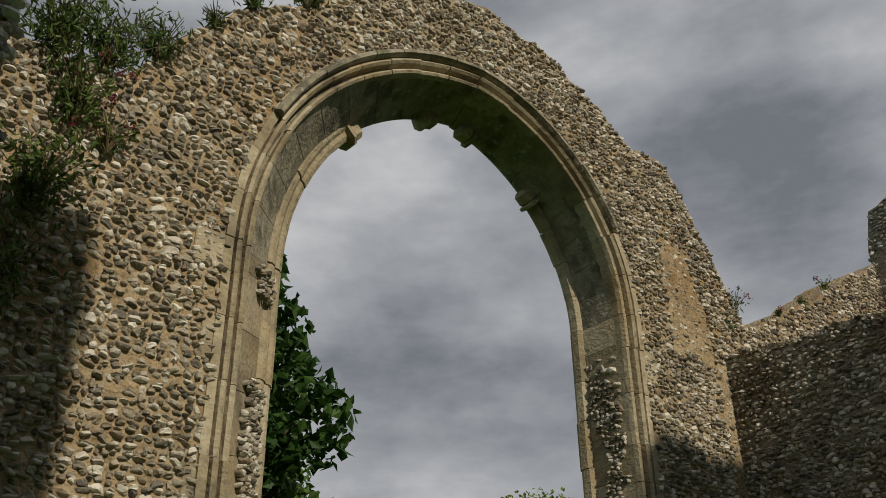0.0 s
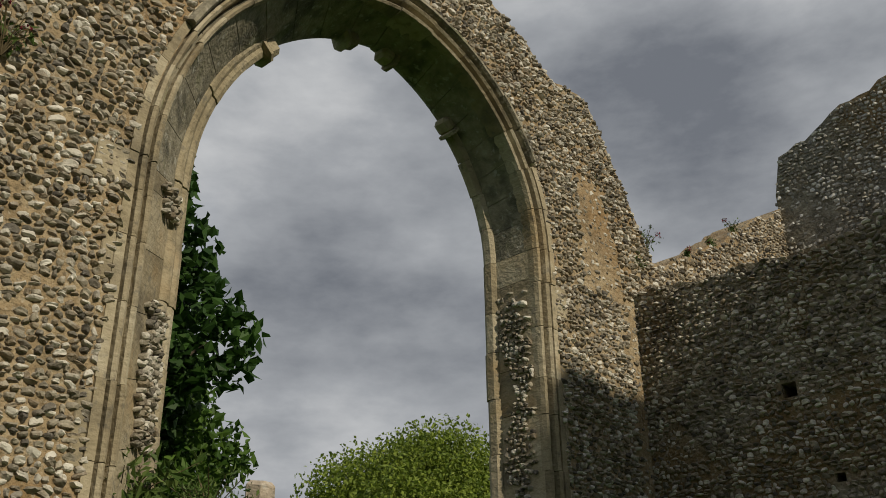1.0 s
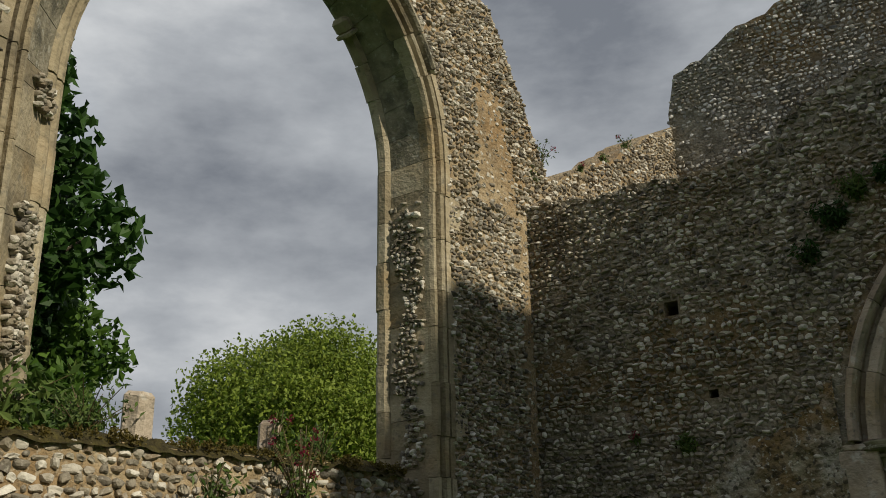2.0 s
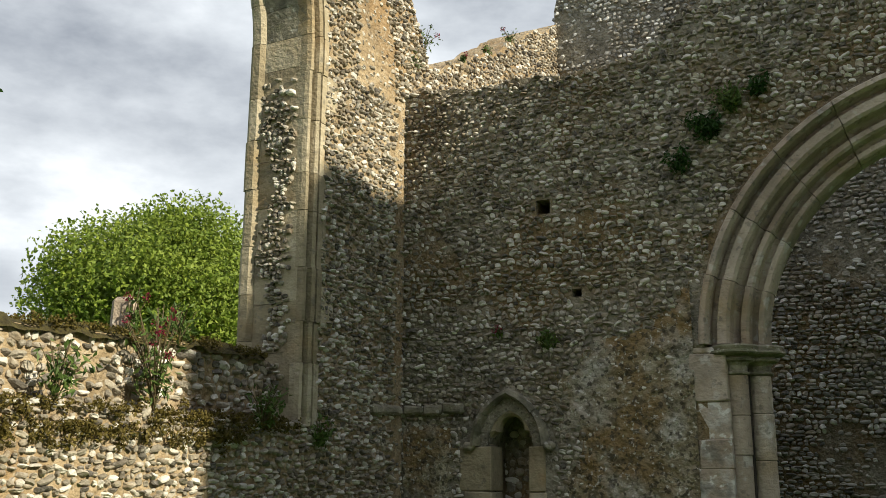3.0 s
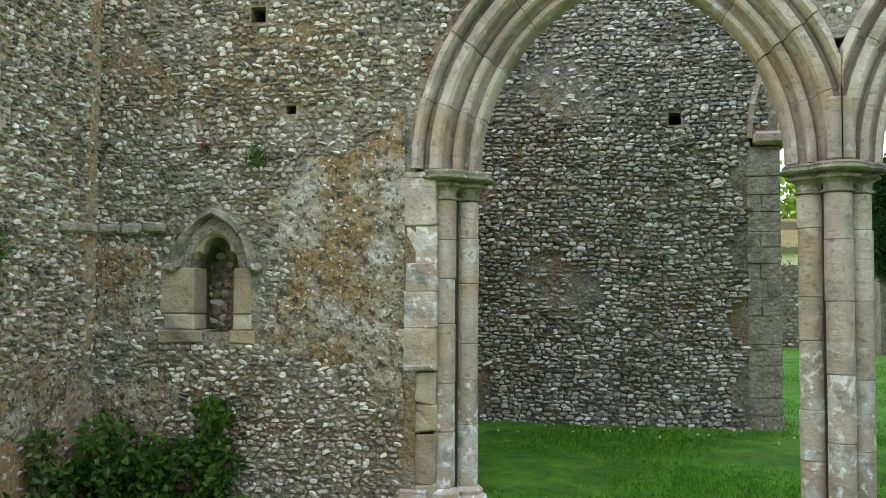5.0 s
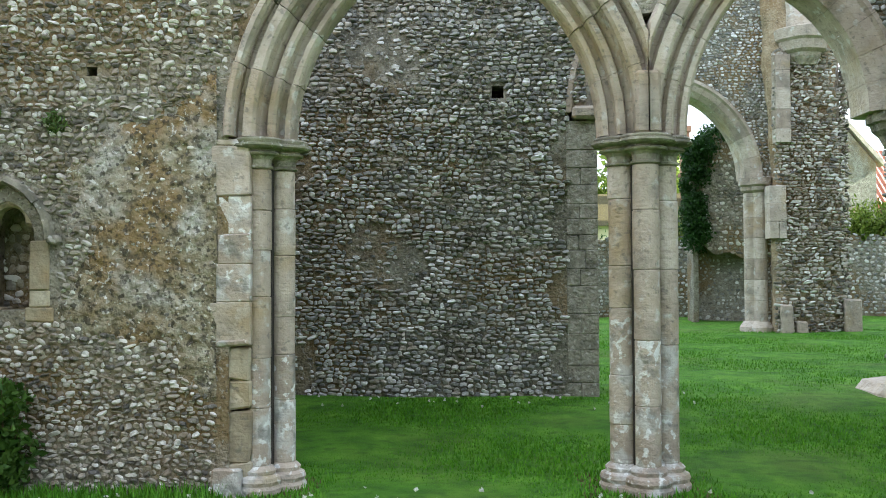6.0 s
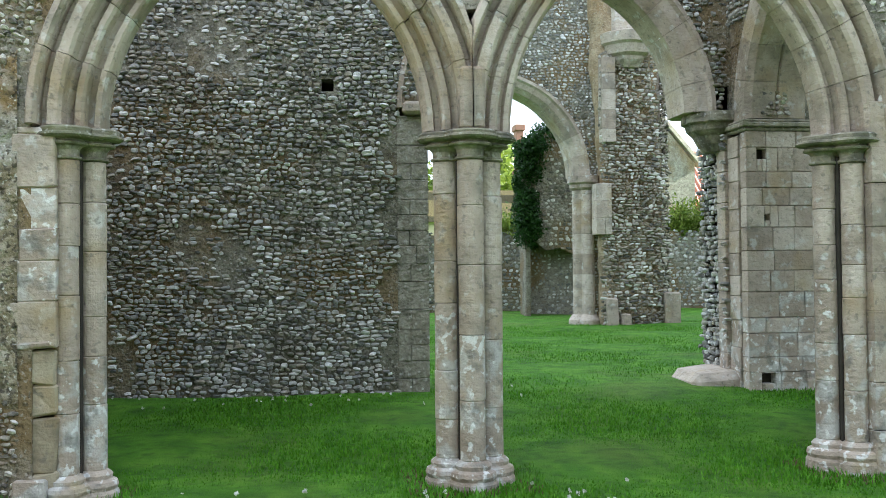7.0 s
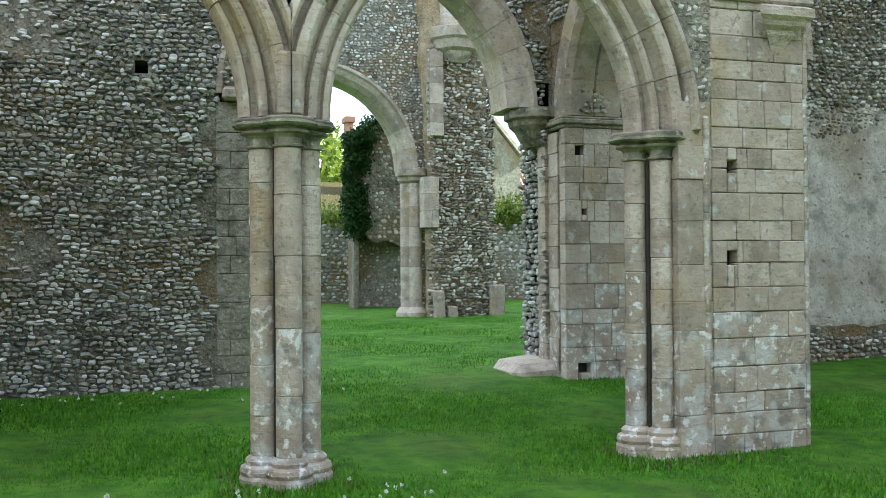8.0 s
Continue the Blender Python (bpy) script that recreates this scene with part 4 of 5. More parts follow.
clustered("respond", "half pier of paired stone shafts against the ashlar block", (7.6, 0.25), 4, 0.076, 0.132, math.pi / 2, 0.03, 2.07, 2.265, greystone)

# dressed stones behind the first respond, with the corbelled break
respond_jamb = thing("jamb", "worn dressed stone jamb beside the respond, broken below", "jamb", (2.3, 0.1, 0))
z = 0.0
while z < 2.24:
    h = min(rng.uniform(0.16, 0.34), 2.26 - z)
    low = z < 0.94
    if low and z + h > 0.9:
        h = 0.94 - z
    x0 = (2.25 if low else 2.22) + rng.uniform(-0.05, 0.06)
    me = box_mesh("jamb_stone", (x0, (0.025 if low else -0.008) + rng.normal(0, 0.004), z), (2.47, 0.45, z + h - 0.002), limestone if low else rng.choice((greystone, lichen_stone)), 0.014 if low else 0.008, 0.012 if low else 0.004)
    me.transform(Matrix.Translation((-2.3, -0.1, 0)))
    part("jamb_stone", me, respond_jamb)
    z += h
for lo, hi in (((2.21, -0.014, 0.925), (2.46, 0.2, 0.975)), ((2.22, -0.04, -0.05), (2.42, 0.2, 0.16))):
    me = box_mesh("jamb_stone", lo, hi, lichen_stone, 0.012, 0.008)
    me.transform(Matrix.Translation((-2.3, -0.1, 0)))
    part("jamb_stone", me, respond_jamb)

# pointed niche
niche = thing("niche", "small pointed stone niche with a trefoiled head", "niche", (0.9, 0, 1.17))
for lo, hi in (((0.5, -0.014, 1.3), (0.755, 0.2, 1.615)), ((0.53, -0.012, 1.19), (0.755, 0.2, 1.296)), ((1.045, -0.014, 1.3), (1.175, 0.2, 1.615)), ((1.045, -0.012, 1.19), (1.18, 0.2, 1.296)),
               ((0.49, -0.02, 1.1), (0.82, 0.25, 1.186)), ((1.02, -0.012, 1.1), (1.2, 0.25, 1.186)), ((0.825, 0.02, 1.09), (1.015, 0.25, 1.17))):
    part("niche_stone", box_mesh("niche_stone", lo, hi, limestone, 0.008, 0.003), niche)
HEAD = Arch(0.69, 1.11, 1.6, 1.62, 0.34)
ring(ARCADE, HEAD, [(0.1, -0.1), (0.1, 0.0), (0.09, 0.055), (0.06, 0.07), (0.045, 0.05), (0.035, 0.0), (0.02, -0.01), (0.0, -0.015), (-0.012, -0.05), (-0.012, -0.15), (0.02, -0.2)], niche, shaded_worn_stone, "hood_stone", 0.22, start=0.0)
# the trefoiled head: two slabs that meet over the apex, cut to three lobes
LOBES = ((0.79, 1.65, 0.07), (0.9, 1.735, 0.1), (1.01, 1.65, 0.07))


def trefoil_reach(th):
    """How far from the head's centre the three lobes reach in the direction th."""
    best = 0.0
    for cu, cz, r in LOBES:
        du, dz = cu - 0.9, cz - 1.63
        along, off = du * math.cos(th) + dz * math.sin(th), du * math.sin(th) - dz * math.cos(th)
        if r * r > off * off:
            best = max(best, along + math.sqrt(r * r - off * off))
    return best


def head_reach(th):
    """How far it is from the head's centre to the inner edge of the hood."""
    lo, hi = 0.0, 0.6
    for _ in range(24):
        mid_r = (lo + hi) / 2
        u, z = 0.9 + mid_r * math.cos(th), 1.63 + mid_r * math.sin(th)
        lo, hi = (mid_r, hi) if HEAD.u0 - 0.01 < u < HEAD.u1 + 0.01 and z < HEAD.top(u, 0.01) else (lo, mid_r)
    return lo


for t0, t1 in ((0.0, math.pi / 2 - 0.005), (math.pi / 2 + 0.005, math.pi)):
    verts, n = [], 25
    for th in np.linspace(t0, t1, n):
        inner, outer = trefoil_reach(th), head_reach(th)
        inner = min(inner, outer - 0.008)
        for r, out in ((outer, -0.012), (inner + 0.02, -0.012), (inner, -0.035), (inner, -0.12), (outer, -0.12)):
            verts.append(ARCADE.at(0.9 + r * math.cos(th), 1.63 + r * math.sin(th), out))
    faces = [(i * 5 + j, i * 5 + (j + 1) % 5, (i + 1) * 5 + (j + 1) % 5, (i + 1) * 5 + j) for i in range(n - 1) for j in range(5)] + [tuple(range(5)), tuple(range((n - 1) * 5, n * 5))]
    part("trefoil", mesh_of("trefoil", verts, faces, limestone), niche)
for u in (0.585, 1.215):
    part("label_stop", box_mesh("label_stop", (u - 0.04, -0.07, 1.585), (u + 0.04, 0.05, 1.65), shaded_worn_stone, 0.02), niche)
for o in niche.children:
    o.data.transform(Matrix.Translation((-0.9, 0, -1.17)))

# broken string course
string_course = thing("string_course", "broken moulded string course, mossy on top", "moulding", (0, 0, 1.9))
for x0, x1 in ((0.02, 0.2), (0.205, 0.36), (0.365, 0.54)):
    part("string_stone", box_mesh("string_stone", (x0, -0.05, -0.045), (x1, 0.05, 0.03), shaded_worn_stone, 0.015, 0.006), string_course)
for y0, y1 in ((-0.48, -0.28), (-0.275, -0.06)):
    part("string_stone", box_mesh("string_stone", (-0.03, y0, -0.05), (0.045, y1, 0.02), shaded_worn_stone, 0.018, 0.008), string_course)

for x, z, s, c, m in ((2.45, 3.72, 0.17, 420, ivy_mat), (2.62, 3.9, 0.16, 420, leaf_wall), (2.25, 3.5, 0.14, 260, ivy_mat), (1.22, 2.33, 0.12, 160, leaf_wall), (2.8, 3.98, 0.12, 240, ivy_mat), (0.85, 2.42, 0.07, 20, leaf_wall)):
    plant("wall_plant", "small plant growing from the shaded flint wall", (x, -0.03, z), s, s, c, 0.05, m, 2 if c == 20 else 0, 10)
for x, y, s, h, c in ((0.3, -0.3, 0.3, 0.64, 1500), (0.6, -0.22, 0.24, 0.5, 900), (0.98, -0.2, 0.22, 0.82, 1300), (0.12, -0.75, 0.12, 0.7, 300), (0.25, -1.5, 0.3, 0.3, 700), (0.05, -0.5, 0.2, 0.35, 500)):
    plant("shrub", "dark green low shrub at the wall foot", (x, y, 0.0), s, h, c, 0.065, leaf_mid if c > 350 else leaf_wall, 0, 20, "shrub", wide=0.34)

# ---- ashlar block at the arcade's end ----


def ashlar(parent, fr, u0, u1, z0, z1, depth, heights=(0.18, 0.3), widths=(0.2, 0.42), mat=None, holes=()):
    """Courses of squared stones; holes (u0, u1, z0, z1) are cut out of the stones that they meet."""
    def block(a, b, lo_z, hi_z, n):
        if b - a < 0.012 or hi_z - lo_z < 0.012:
            return
        p, q = fr.at(a + 0.002, lo_z + 0.002, n), fr.at(b - 0.002, hi_z - 0.002, n - depth)
        part("ashlar_stone", box_mesh("ashlar_stone", np.minimum(p, q), np.maximum(p, q), low_stone(lo_z - 0.1, mat or greystone), 0.006, 0.0012), parent)

    z = z0
    while z < z1 - 0.03:
        h = min(rng.uniform(*heights), z1 - z)
        u = u0
        while u < u1 - 0.02:
            w = min(rng.uniform(*widths), u1 - u)
            if u1 - (u + w) < 0.1:
                w = u1 - u
            n = 0.012 + rng.normal(0, 0.003)
            met = [q for q in holes if q[0] < u + w and q[1] > u and q[2] < z + h and q[3] > z]
            if met:
                a, b, c, d = met[0]
                block(u, min(max(a, u), u + w), z, z + h, n)
                block(max(min(b, u + w), u), u + w, z, z + h, n)
                a, b = max(a, u), min(b, u + w)
                block(a, b, z, max(c, z), n)
                block(a, b, min(d, z + h), z + h, n)
            else:
                block(u, u + w, z, z + h, n)
            u += w
        z += h


end_block = thing("ashlar_pier", "squared ashlar pier end with putlog holes and a moulded corbel", "pier", (0, 0, 0))
part("core", box_mesh("core", (7.95, 0.122, -0.1), (8.72, 0.85, 5.2), mortar_grey, 0), end_block)
END_HOLES = ((8.06, 8.14, 1.98, 2.07), (8.05, 8.14, 1.33, 1.43))
ashlar(end_block, ARCADE, 7.93, 8.7, -0.05, 3.35, 0.14, (0.13, 0.2), (0.16, 0.36), holes=END_HOLES)
ashlar(end_block, ARCADE, 7.93, 8.7, 3.35, 5.2, 0.14)
END_E = Frame((8.74, 0, 0), (0, 1, 0), (1, 0, 0))
ashlar(end_block, END_E, 0.145, 0.86, -0.05, 5.2, 0.1)
# Dark panels behind the cut putlog holes paint their inner shade.
for a, b, z0, z1 in END_HOLES:
    part("putlog_hole", box_mesh("putlog_hole", (a - 0.02, 0.105, z0 - 0.02), (b + 0.02, 0.119, z1 + 0.02), hole_shade, 0), end_block)
for x, y, r in ((8.72, 0.012, 0.026), (7.885, -0.012, 0.024)):
    z = 0.02
    while z < (3.2 if x > 8 else 2.2):
        h = rng.uniform(0.22, 0.42)
        # The paler stone stands in for light catching these edge rolls.
        stack("angle_roll", (x + rng.normal(0, 0.002), y), [(z, r - 0.004), (z + 0.006, r), (z + h - 0.008, r), (z + h - 0.002, r - 0.004)], lichen_stone, lambda q: [(2 * math.pi * m / 14, q) for m in range(14)], end_block)
        z += h
z = 0.0
while z < 5.0:
    h = rng.uniform(0.2, 0.4)
    part("jamb_stone", box_mesh("jamb_stone", (7.66, -0.014 + rng.normal(0, 0.004), z), (7.925, 0.5, min(5.0, z + h) - 0.002), low_stone(z, greystone), 0.004, 0.002), end_block) if z < 2.3 else None
    z += h
flints(Frame((0, 0.02, 0), (1, 0, 0), (0, -1, 0)), end_block, 7.83, 7.93, 2.1, 3.4, lambda u, z: 0.95, course=0.06, width=(0.04, 0.07), name="core_flint")
prof = [(0.0, 2.84), (0.035, 2.93), (0.06, 2.97), (0.065, 3.0), (0.1, 3.03), (0.11, 3.06), (0.14, 3.09), (0.14, 3.15), (0.11, 3.17), (0.0, 3.17)]
verts, faces = [], []
for x0, wid in ((8.44, 0.0), (8.52, 0.0)):
    for n, z in prof:
        verts.append((x0 + (n if x0 > 8.5 else -n) * 1.35, -n, z))
k = len(prof)
faces = [(j, (j + 1) % k, k + (j + 1) % k, k + j) for j in range(k)] + [tuple(range(k)), tuple(range(k, 2 * k))]
part("corbel", mesh_of("corbel", verts, faces, greystone), end_block, "moulded stone corbel, dark underneath")
part("string", box_mesh("string", (7.94, -0.05, 3.2), (8.78, 0.05, 3.27), greystone, 0.015), end_block)

# ---- back wall of the aisle ----
B = Arch(5.1, 7.85, 2.98, 3.0, 1.545)
back_top = ragged([(-0.8, 6.9), (0.0, 6.95), (0.1, 7.38), (0.5, 7.5), (0.97, 7.77), (1.4, 7.9), (1.8, 7.97), (3, 8.4), (9, 8.6), (16, 8.2)], 0.05, 6.0)
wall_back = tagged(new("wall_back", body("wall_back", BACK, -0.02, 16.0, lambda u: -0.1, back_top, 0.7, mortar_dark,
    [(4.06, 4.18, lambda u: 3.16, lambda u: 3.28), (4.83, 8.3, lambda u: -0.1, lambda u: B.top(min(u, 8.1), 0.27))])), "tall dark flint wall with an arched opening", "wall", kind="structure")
part("recess_back", box_mesh("recess_back", (4.0, 3.85, 3.1), (4.25, 3.9, 3.35), hole_shade, 0), wall_back)


def back_allow(u, z):
    if z > back_top(u) - 0.02:
        return 0
    if 4.04 < u < 4.2 and 3.14 < z < 3.3:
        return 0
    if u > 4.72 + 0.1 * math.sin(z * 9) and u < 5.2 and z < 3.1:
        return 0
    if 5.0 < u < 8.2:
        d = math.hypot(u - (B.u0 + B.r if u < B.mid else B.u1 - B.r), max(0, z - B.spring))
        if z < B.spring or d < B.r + 0.3:
            return 0
    if u > 9.0 and 0.5 + 0.08 * math.sin(u * 3) < z < 3.15 + 0.35 * math.sin(u * 1.3 + 2):
        return 0.12
    if u < 2.0 + 0.3 * math.sin(z * 3) and z < 2.6:
        return 0.35
    if math.sin(u * 2.3 + 1) + math.sin(z * 3.1 + u) > 1.55:
        return 0.4
    return 1


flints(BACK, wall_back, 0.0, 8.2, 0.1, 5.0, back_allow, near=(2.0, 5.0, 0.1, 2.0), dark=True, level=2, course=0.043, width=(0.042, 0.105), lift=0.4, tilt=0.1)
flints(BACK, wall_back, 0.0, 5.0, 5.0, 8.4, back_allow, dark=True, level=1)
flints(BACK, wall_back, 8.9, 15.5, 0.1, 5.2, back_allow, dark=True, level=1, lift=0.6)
plaster_sheet = []
us, zs = np.linspace(9.2, 15.8, 60), np.linspace(0.0, 1.0, 24)
for u in us:
    lo, hi = 0.48 + 0.1 * noise.noise(Vector((u * 3, 0, 5))), 3.2 + 0.5 * noise.noise(Vector((u * 1.1, 3, 0))) + 0.2 * noise.noise(Vector((u * 5, 7, 0)))
    plaster_sheet += [BACK.at(u, lo + (hi - lo) * t, 0.012 - 0.04 * (abs(t - 0.5) > 0.49) + 0.012 * noise.noise(Vector((u * 2, t * 6, 0)))) for t in zs]
part("plaster", raw_mesh("plaster", plaster_sheet, [(i * 24 + j, (i + 1) * 24 + j, (i + 1) * 24 + j + 1, i * 24 + j + 1) for i in range(59) for j in range(23)], plaster), wall_back, "grey old plaster coat")

back_arch = thing("aisle_arch", "pointed stone arch springing from a moulded corbel", "arch", (0, 0, 0))
ring(BACK, B, [(0.3, -0.05), (0.3, 0.03), (0.25, 0.04), (0.22, 0.0), (0.12, -0.02), (0.06, -0.06), (0.0, -0.1), (0.0, -0.6), (0.08, -0.68), (0.3, -0.7)], back_arch, greystone, "voussoir", 0.3)
ashlar(back_arch, BACK, 4.8, 5.115, 0.08, 2.92, 0.6, (0.14, 0.3), (0.12, 0.3), rough_stone)
part("impost", box_mesh("impost", (4.86, 3.5, 2.93), (5.2, 4.2, 3.06), greystone, 0.03), back_arch)
corbel = [(3.0, 0.18), (2.96, 0.2), (2.9, 0.2), (2.88, 0.15), (2.82, 0.13), (2.76, 0.05), (2.68, 0.0), (2.6, -0.08)]
stack("corbel", (8.27, 3.84), corbel[::-1], shaded_worn_stone, lambda g: lobes(8, 0.09 + g * 0.4, 0.13 + g * 0.4, 0.4, 48, 0.15 + g * 0.8), back_arch, "moulded corbel capital")

back_pier = thing("ashlar_pier", "squared ashlar respond with an impost moulding on a rubble pier", "pier", (0, 0, 0))
part("core", box_mesh("core", (8.3, 3.62, -0.05), (9.2, 4.3, 5.0), mortar_grey, 0.02), back_pier)
part("core", box_mesh("core", (8.345, 3.31, -0.05), (8.955, 3.61, 4.98), mortar_grey, 0.02), back_pier)
ashlar(back_pier, Frame((0, 3.2, 0), (1, 0, 0), (0, -1, 0)), 8.28, 9.0, 0.05, 2.74, 0.14, (0.15, 0.28), (0.16, 0.36), holes=((8.4, 8.5, 2.46, 2.56), (8.42, 8.56, 0.2, 0.3), (8.47, 8.53, 1.84, 1.9)))
ashlar(back_pier, Frame((8.28, 0, 0), (0, 1, 0), (-1, 0, 0)), 3.345, 3.59, 0.05, 2.74, 0.08)
ashlar(back_pier, BACK, 8.23, 8.34, 0.05, 2.9, 0.2, (0.2, 0.4), (0.2, 0.3))
flints(Frame((8.28, 0, 0), (0, 1, 0), (-1, 0, 0)), back_pier, 3.75, 4.3, 0.1, 2.8, lambda u, z: 1, level=2, course=0.055, proud=1.6, lift=0.6, dark=True)
for z0, z1, g in ((2.74, 2.78, 0.02), (2.78, 2.83, 0.05), (2.83, 2.86, 0.03)):
    part("impost", box_mesh("impost", (8.28 - g, 3.2 - g, z0 + 0.001), (9.0 + g, 3.6, z1), shaded_worn_stone, 0.01), back_pier)
part("plinth", box_mesh("plinth", (7.82, 3.4, 0.05), (8.5, 4.2, 0.3), greystone, 0.08, 0.03), back_pier, "rough boulder-like plinth stone")
# Same near-black panels as shade at the back of these holes.
for a, b, z0, z1 in ((8.38, 8.52, 2.44, 2.58), (8.4, 8.58, 0.18, 0.32), (8.45, 8.55, 1.82, 1.92)):
    part("putlog_hole", box_mesh("putlog_hole", (a, 3.295, z0), (b, 3.306, z1), hole_shade, 0), back_pier)
for x in (9.02, 9.06):
    z = 0.1
    while z < 2.7:
        part("angle_roll", box_mesh("angle_roll", (x - 0.02, 3.22, z), (x + 0.018, 3.3, min(2.74, z + 0.35) - 0.005), greystone, 0.015), back_pier)
        z += 0.35

# transverse arch over the aisle
CROSS = Frame((8.3, 0, 0), (0, 1, 0), (-1, 0, 0))
T = Arch(0.5, 3.2, 2.86, 2.87, 1.5)
cross_arch = thing("transverse_arch", "broad plain stone arch spanning the aisle, rubble showing", "arch", (0, 0, 0))
ring(CROSS, T, [(0.3, 0.0), (0.06, 0.0), (0.0, -0.06), (0.0, -0.3), (0.02, -0.32), (0.0, -0.34), (0.0, -0.6), (0.06, -0.66), (0.3, -0.66)], cross_arch, greystone, "voussoir", 0.35)
# Infill's top is carried up unseen to block sun from the back wall.
part("infill", body("infill", CROSS, 0.45, 3.6, lambda u: T.top(min(max(u, 0.5), 3.2), 0.2), lambda u: 8.4, 0.6, mortar_grey, inset=0.02), cross_arch)
part("core", box_mesh("core", (8.33, 3.24, 2.88), (8.93, 3.64, 6.0), mortar_grey, 0), cross_arch)
flints(CROSS, cross_arch, 0.5, 3.6, 2.9, 5.2, lambda u, z: 1 if z > T.top(min(max(u, 0.5), 3.2), 0.32) else 0, dark=True, level=1)
flints(Frame((0, 3.19, 0), (1, 0, 0), (0, -1, 0)), cross_arch, 8.52, 8.7, 2.9, 3.9, lambda u, z: 0.9, level=1, name="core_flint")

# ---- far range of the ruin ----
F = Arch(6.0, 9.35, 3.28, 3.3, 1.88)
far_top = ragged([(4.5, 8.5), (9.9, 9.0), (10.4, 9.0)], 0.05, 7.0)
wall_far = tagged(new("wall_far", body("wall_far", FAR, 2.0, 10.4, lambda u: 0.0, far_top, 0.9, mortar_dark, [(5.75, 9.6, lambda u: 0.0, lambda u: F.top(u, 0.25))])), "far flint wall with a wide pointed arch", "wall", kind="structure")


def far_allow(u, z):
    if z > far_top(u):
        return 0
    if 5.7 < u < 9.6 and (z < 3.3 or math.hypot(u - (F.u0 + F.r if u < F.mid else F.u1 - F.r), z - 3.3) < F.r + 0.3):
        return 0
    return 1


flints(FAR, wall_far, 5.0, 10.0, 0.2, 7.6, far_allow, level=1, course=0.06, width=(0.05, 0.14), dark=True)
far_arch = thing("far_arch", "wide pointed stone arch in the far wall", "arch", (0, 0, 0))
ring(FAR, F, [(0.3, -0.05), (0.3, 0.05), (0.24, 0.05), (0.2, 0.0), (0.1, -0.04), (0.0, -0.15), (0.0, -0.8), (0.1, -0.88), (0.3, -0.9)], far_arch, greystone, "voussoir", 0.4)
for cx, nm in ((5.78, "respond"), (9.62, "respond")):
    rp = thing(nm, "tall stone respond with a moulded capital carrying the far arch", "pier", (cx, 13.7, 0.15), "far responds")
    sh = (lambda g: lobes(4, 0.13 + g, 0.16, 0.0, 40, 0.2 + g))
    z = 0.15
    for lv, nm2 in (([(0.1, 0.1), (0.28, 0.1), (0.34, 0.06), (0.4, 0.02)], "base"), ([(3.0, 0.0), (3.05, 0.05), (3.12, 0.05), (3.16, 0.1), (3.3, 0.1)], "capital")):
        o = stack(nm2, (0, 0), [(a - 0.15, g) for a, g in lv], greystone, sh, rp)
    zz = 0.4
    while zz < 2.99:
        h = min(0.42, 3.0 - zz)
        stack("drum", (0, 0), [(zz - 0.15, -0.004), (zz - 0.14, 0), (zz + h - 0.165, 0), (zz + h - 0.155, -0.004)], greystone, sh, rp)
        zz += h

stub = thing("ruined_pier", "ragged flint core of a broken pier with ashlar quoins", "pier", (0, 0, 0))
vs, fs = [], []
for i in range(46):
    z = -0.05 + i * 0.16
    for j in range(28):
        a = 2 * math.pi * j / 28
        sq = 1 / max(abs(math.cos(a)), abs(math.sin(a))) ** 0.75
        r = 1 + 0.1 * noise.noise(Vector((math.cos(a) * 2, math.sin(a) * 2, z * 1.3))) + 0.07 * noise.noise(Vector((math.cos(a) * 6, math.sin(a) * 6, z * 5)))
        lean = 0.05 * max(0, z - 3.5)
        vs.append((10.5 - lean + 0.72 * sq * r * math.cos(a), 13.75 + 0.55 * sq * r * math.sin(a), z))
fs = [(i * 28 + j, i * 28 + (j + 1) % 28, (i + 1) * 28 + (j + 1) % 28, (i + 1) * 28 + j) for i in range(45) for j in range(28)]
part("core", raw_mesh("core", vs, fs, mortar), stub)
flints(Frame((0, 13.12, 0), (1, 0, 0), (0, -1, 0)), stub, 9.82, 11.2, 0.1, 5.8, lambda u, z: 1 if u < 11.25 - 0.1 * max(0, z - 3) + 0.06 * math.sin(z * 8) else 0, level=2, course=0.062, width=(0.05, 0.17), proud=2.6, lift=0.9)
flints(Frame((11.24, 0, 0), (0, 1, 0), (1, 0, 0)), stub, 13.2, 14.3, 0.1, 5.5, lambda u, z: 1, level=2, course=0.062, width=(0.05, 0.17), proud=1.8, lift=0.5)
ashlar(stub, Frame((0, 13.05, 0), (1, 0, 0), (0, -1, 0)), 9.8, 10.1, 3.95, 5.7, 0.35, (0.25, 0.45), (0.2, 0.36), greystone)
ashlar(stub, Frame((0, 13.05, 0), (1, 0, 0), (0, -1, 0)), 9.66, 9.99, 2.05, 3.1, 0.35, (0.25, 0.4), (0.15, 0.3), greystone)
for lo, hi in (((9.85, 13.0, 0.1), (10.1, 13.3, 0.75)), ((11.1, 13.0, 0.1), (11.45, 13.4, 0.85)), ((10.15, 12.95, 0.1), (10.35, 13.2, 0.42))):
    part("loose_block", box_mesh("loose_block", lo, hi, greystone, 0.03, 0.015), stub)
stack("corbel", (10.42, 13.25), [(5.5, -0.1), (5.65, 0.0), (5.72, 0.02), (5.78, 0.1), (5.95, 0.14), (6.0, 0.2), (6.2, 0.22), (6.22, 0.18)], greystone, lambda g: lobes(6, 0.16 + g, 0.2, 0.2, 36, 0.3 + g), stub, "moulded corbel capital high on the pier")
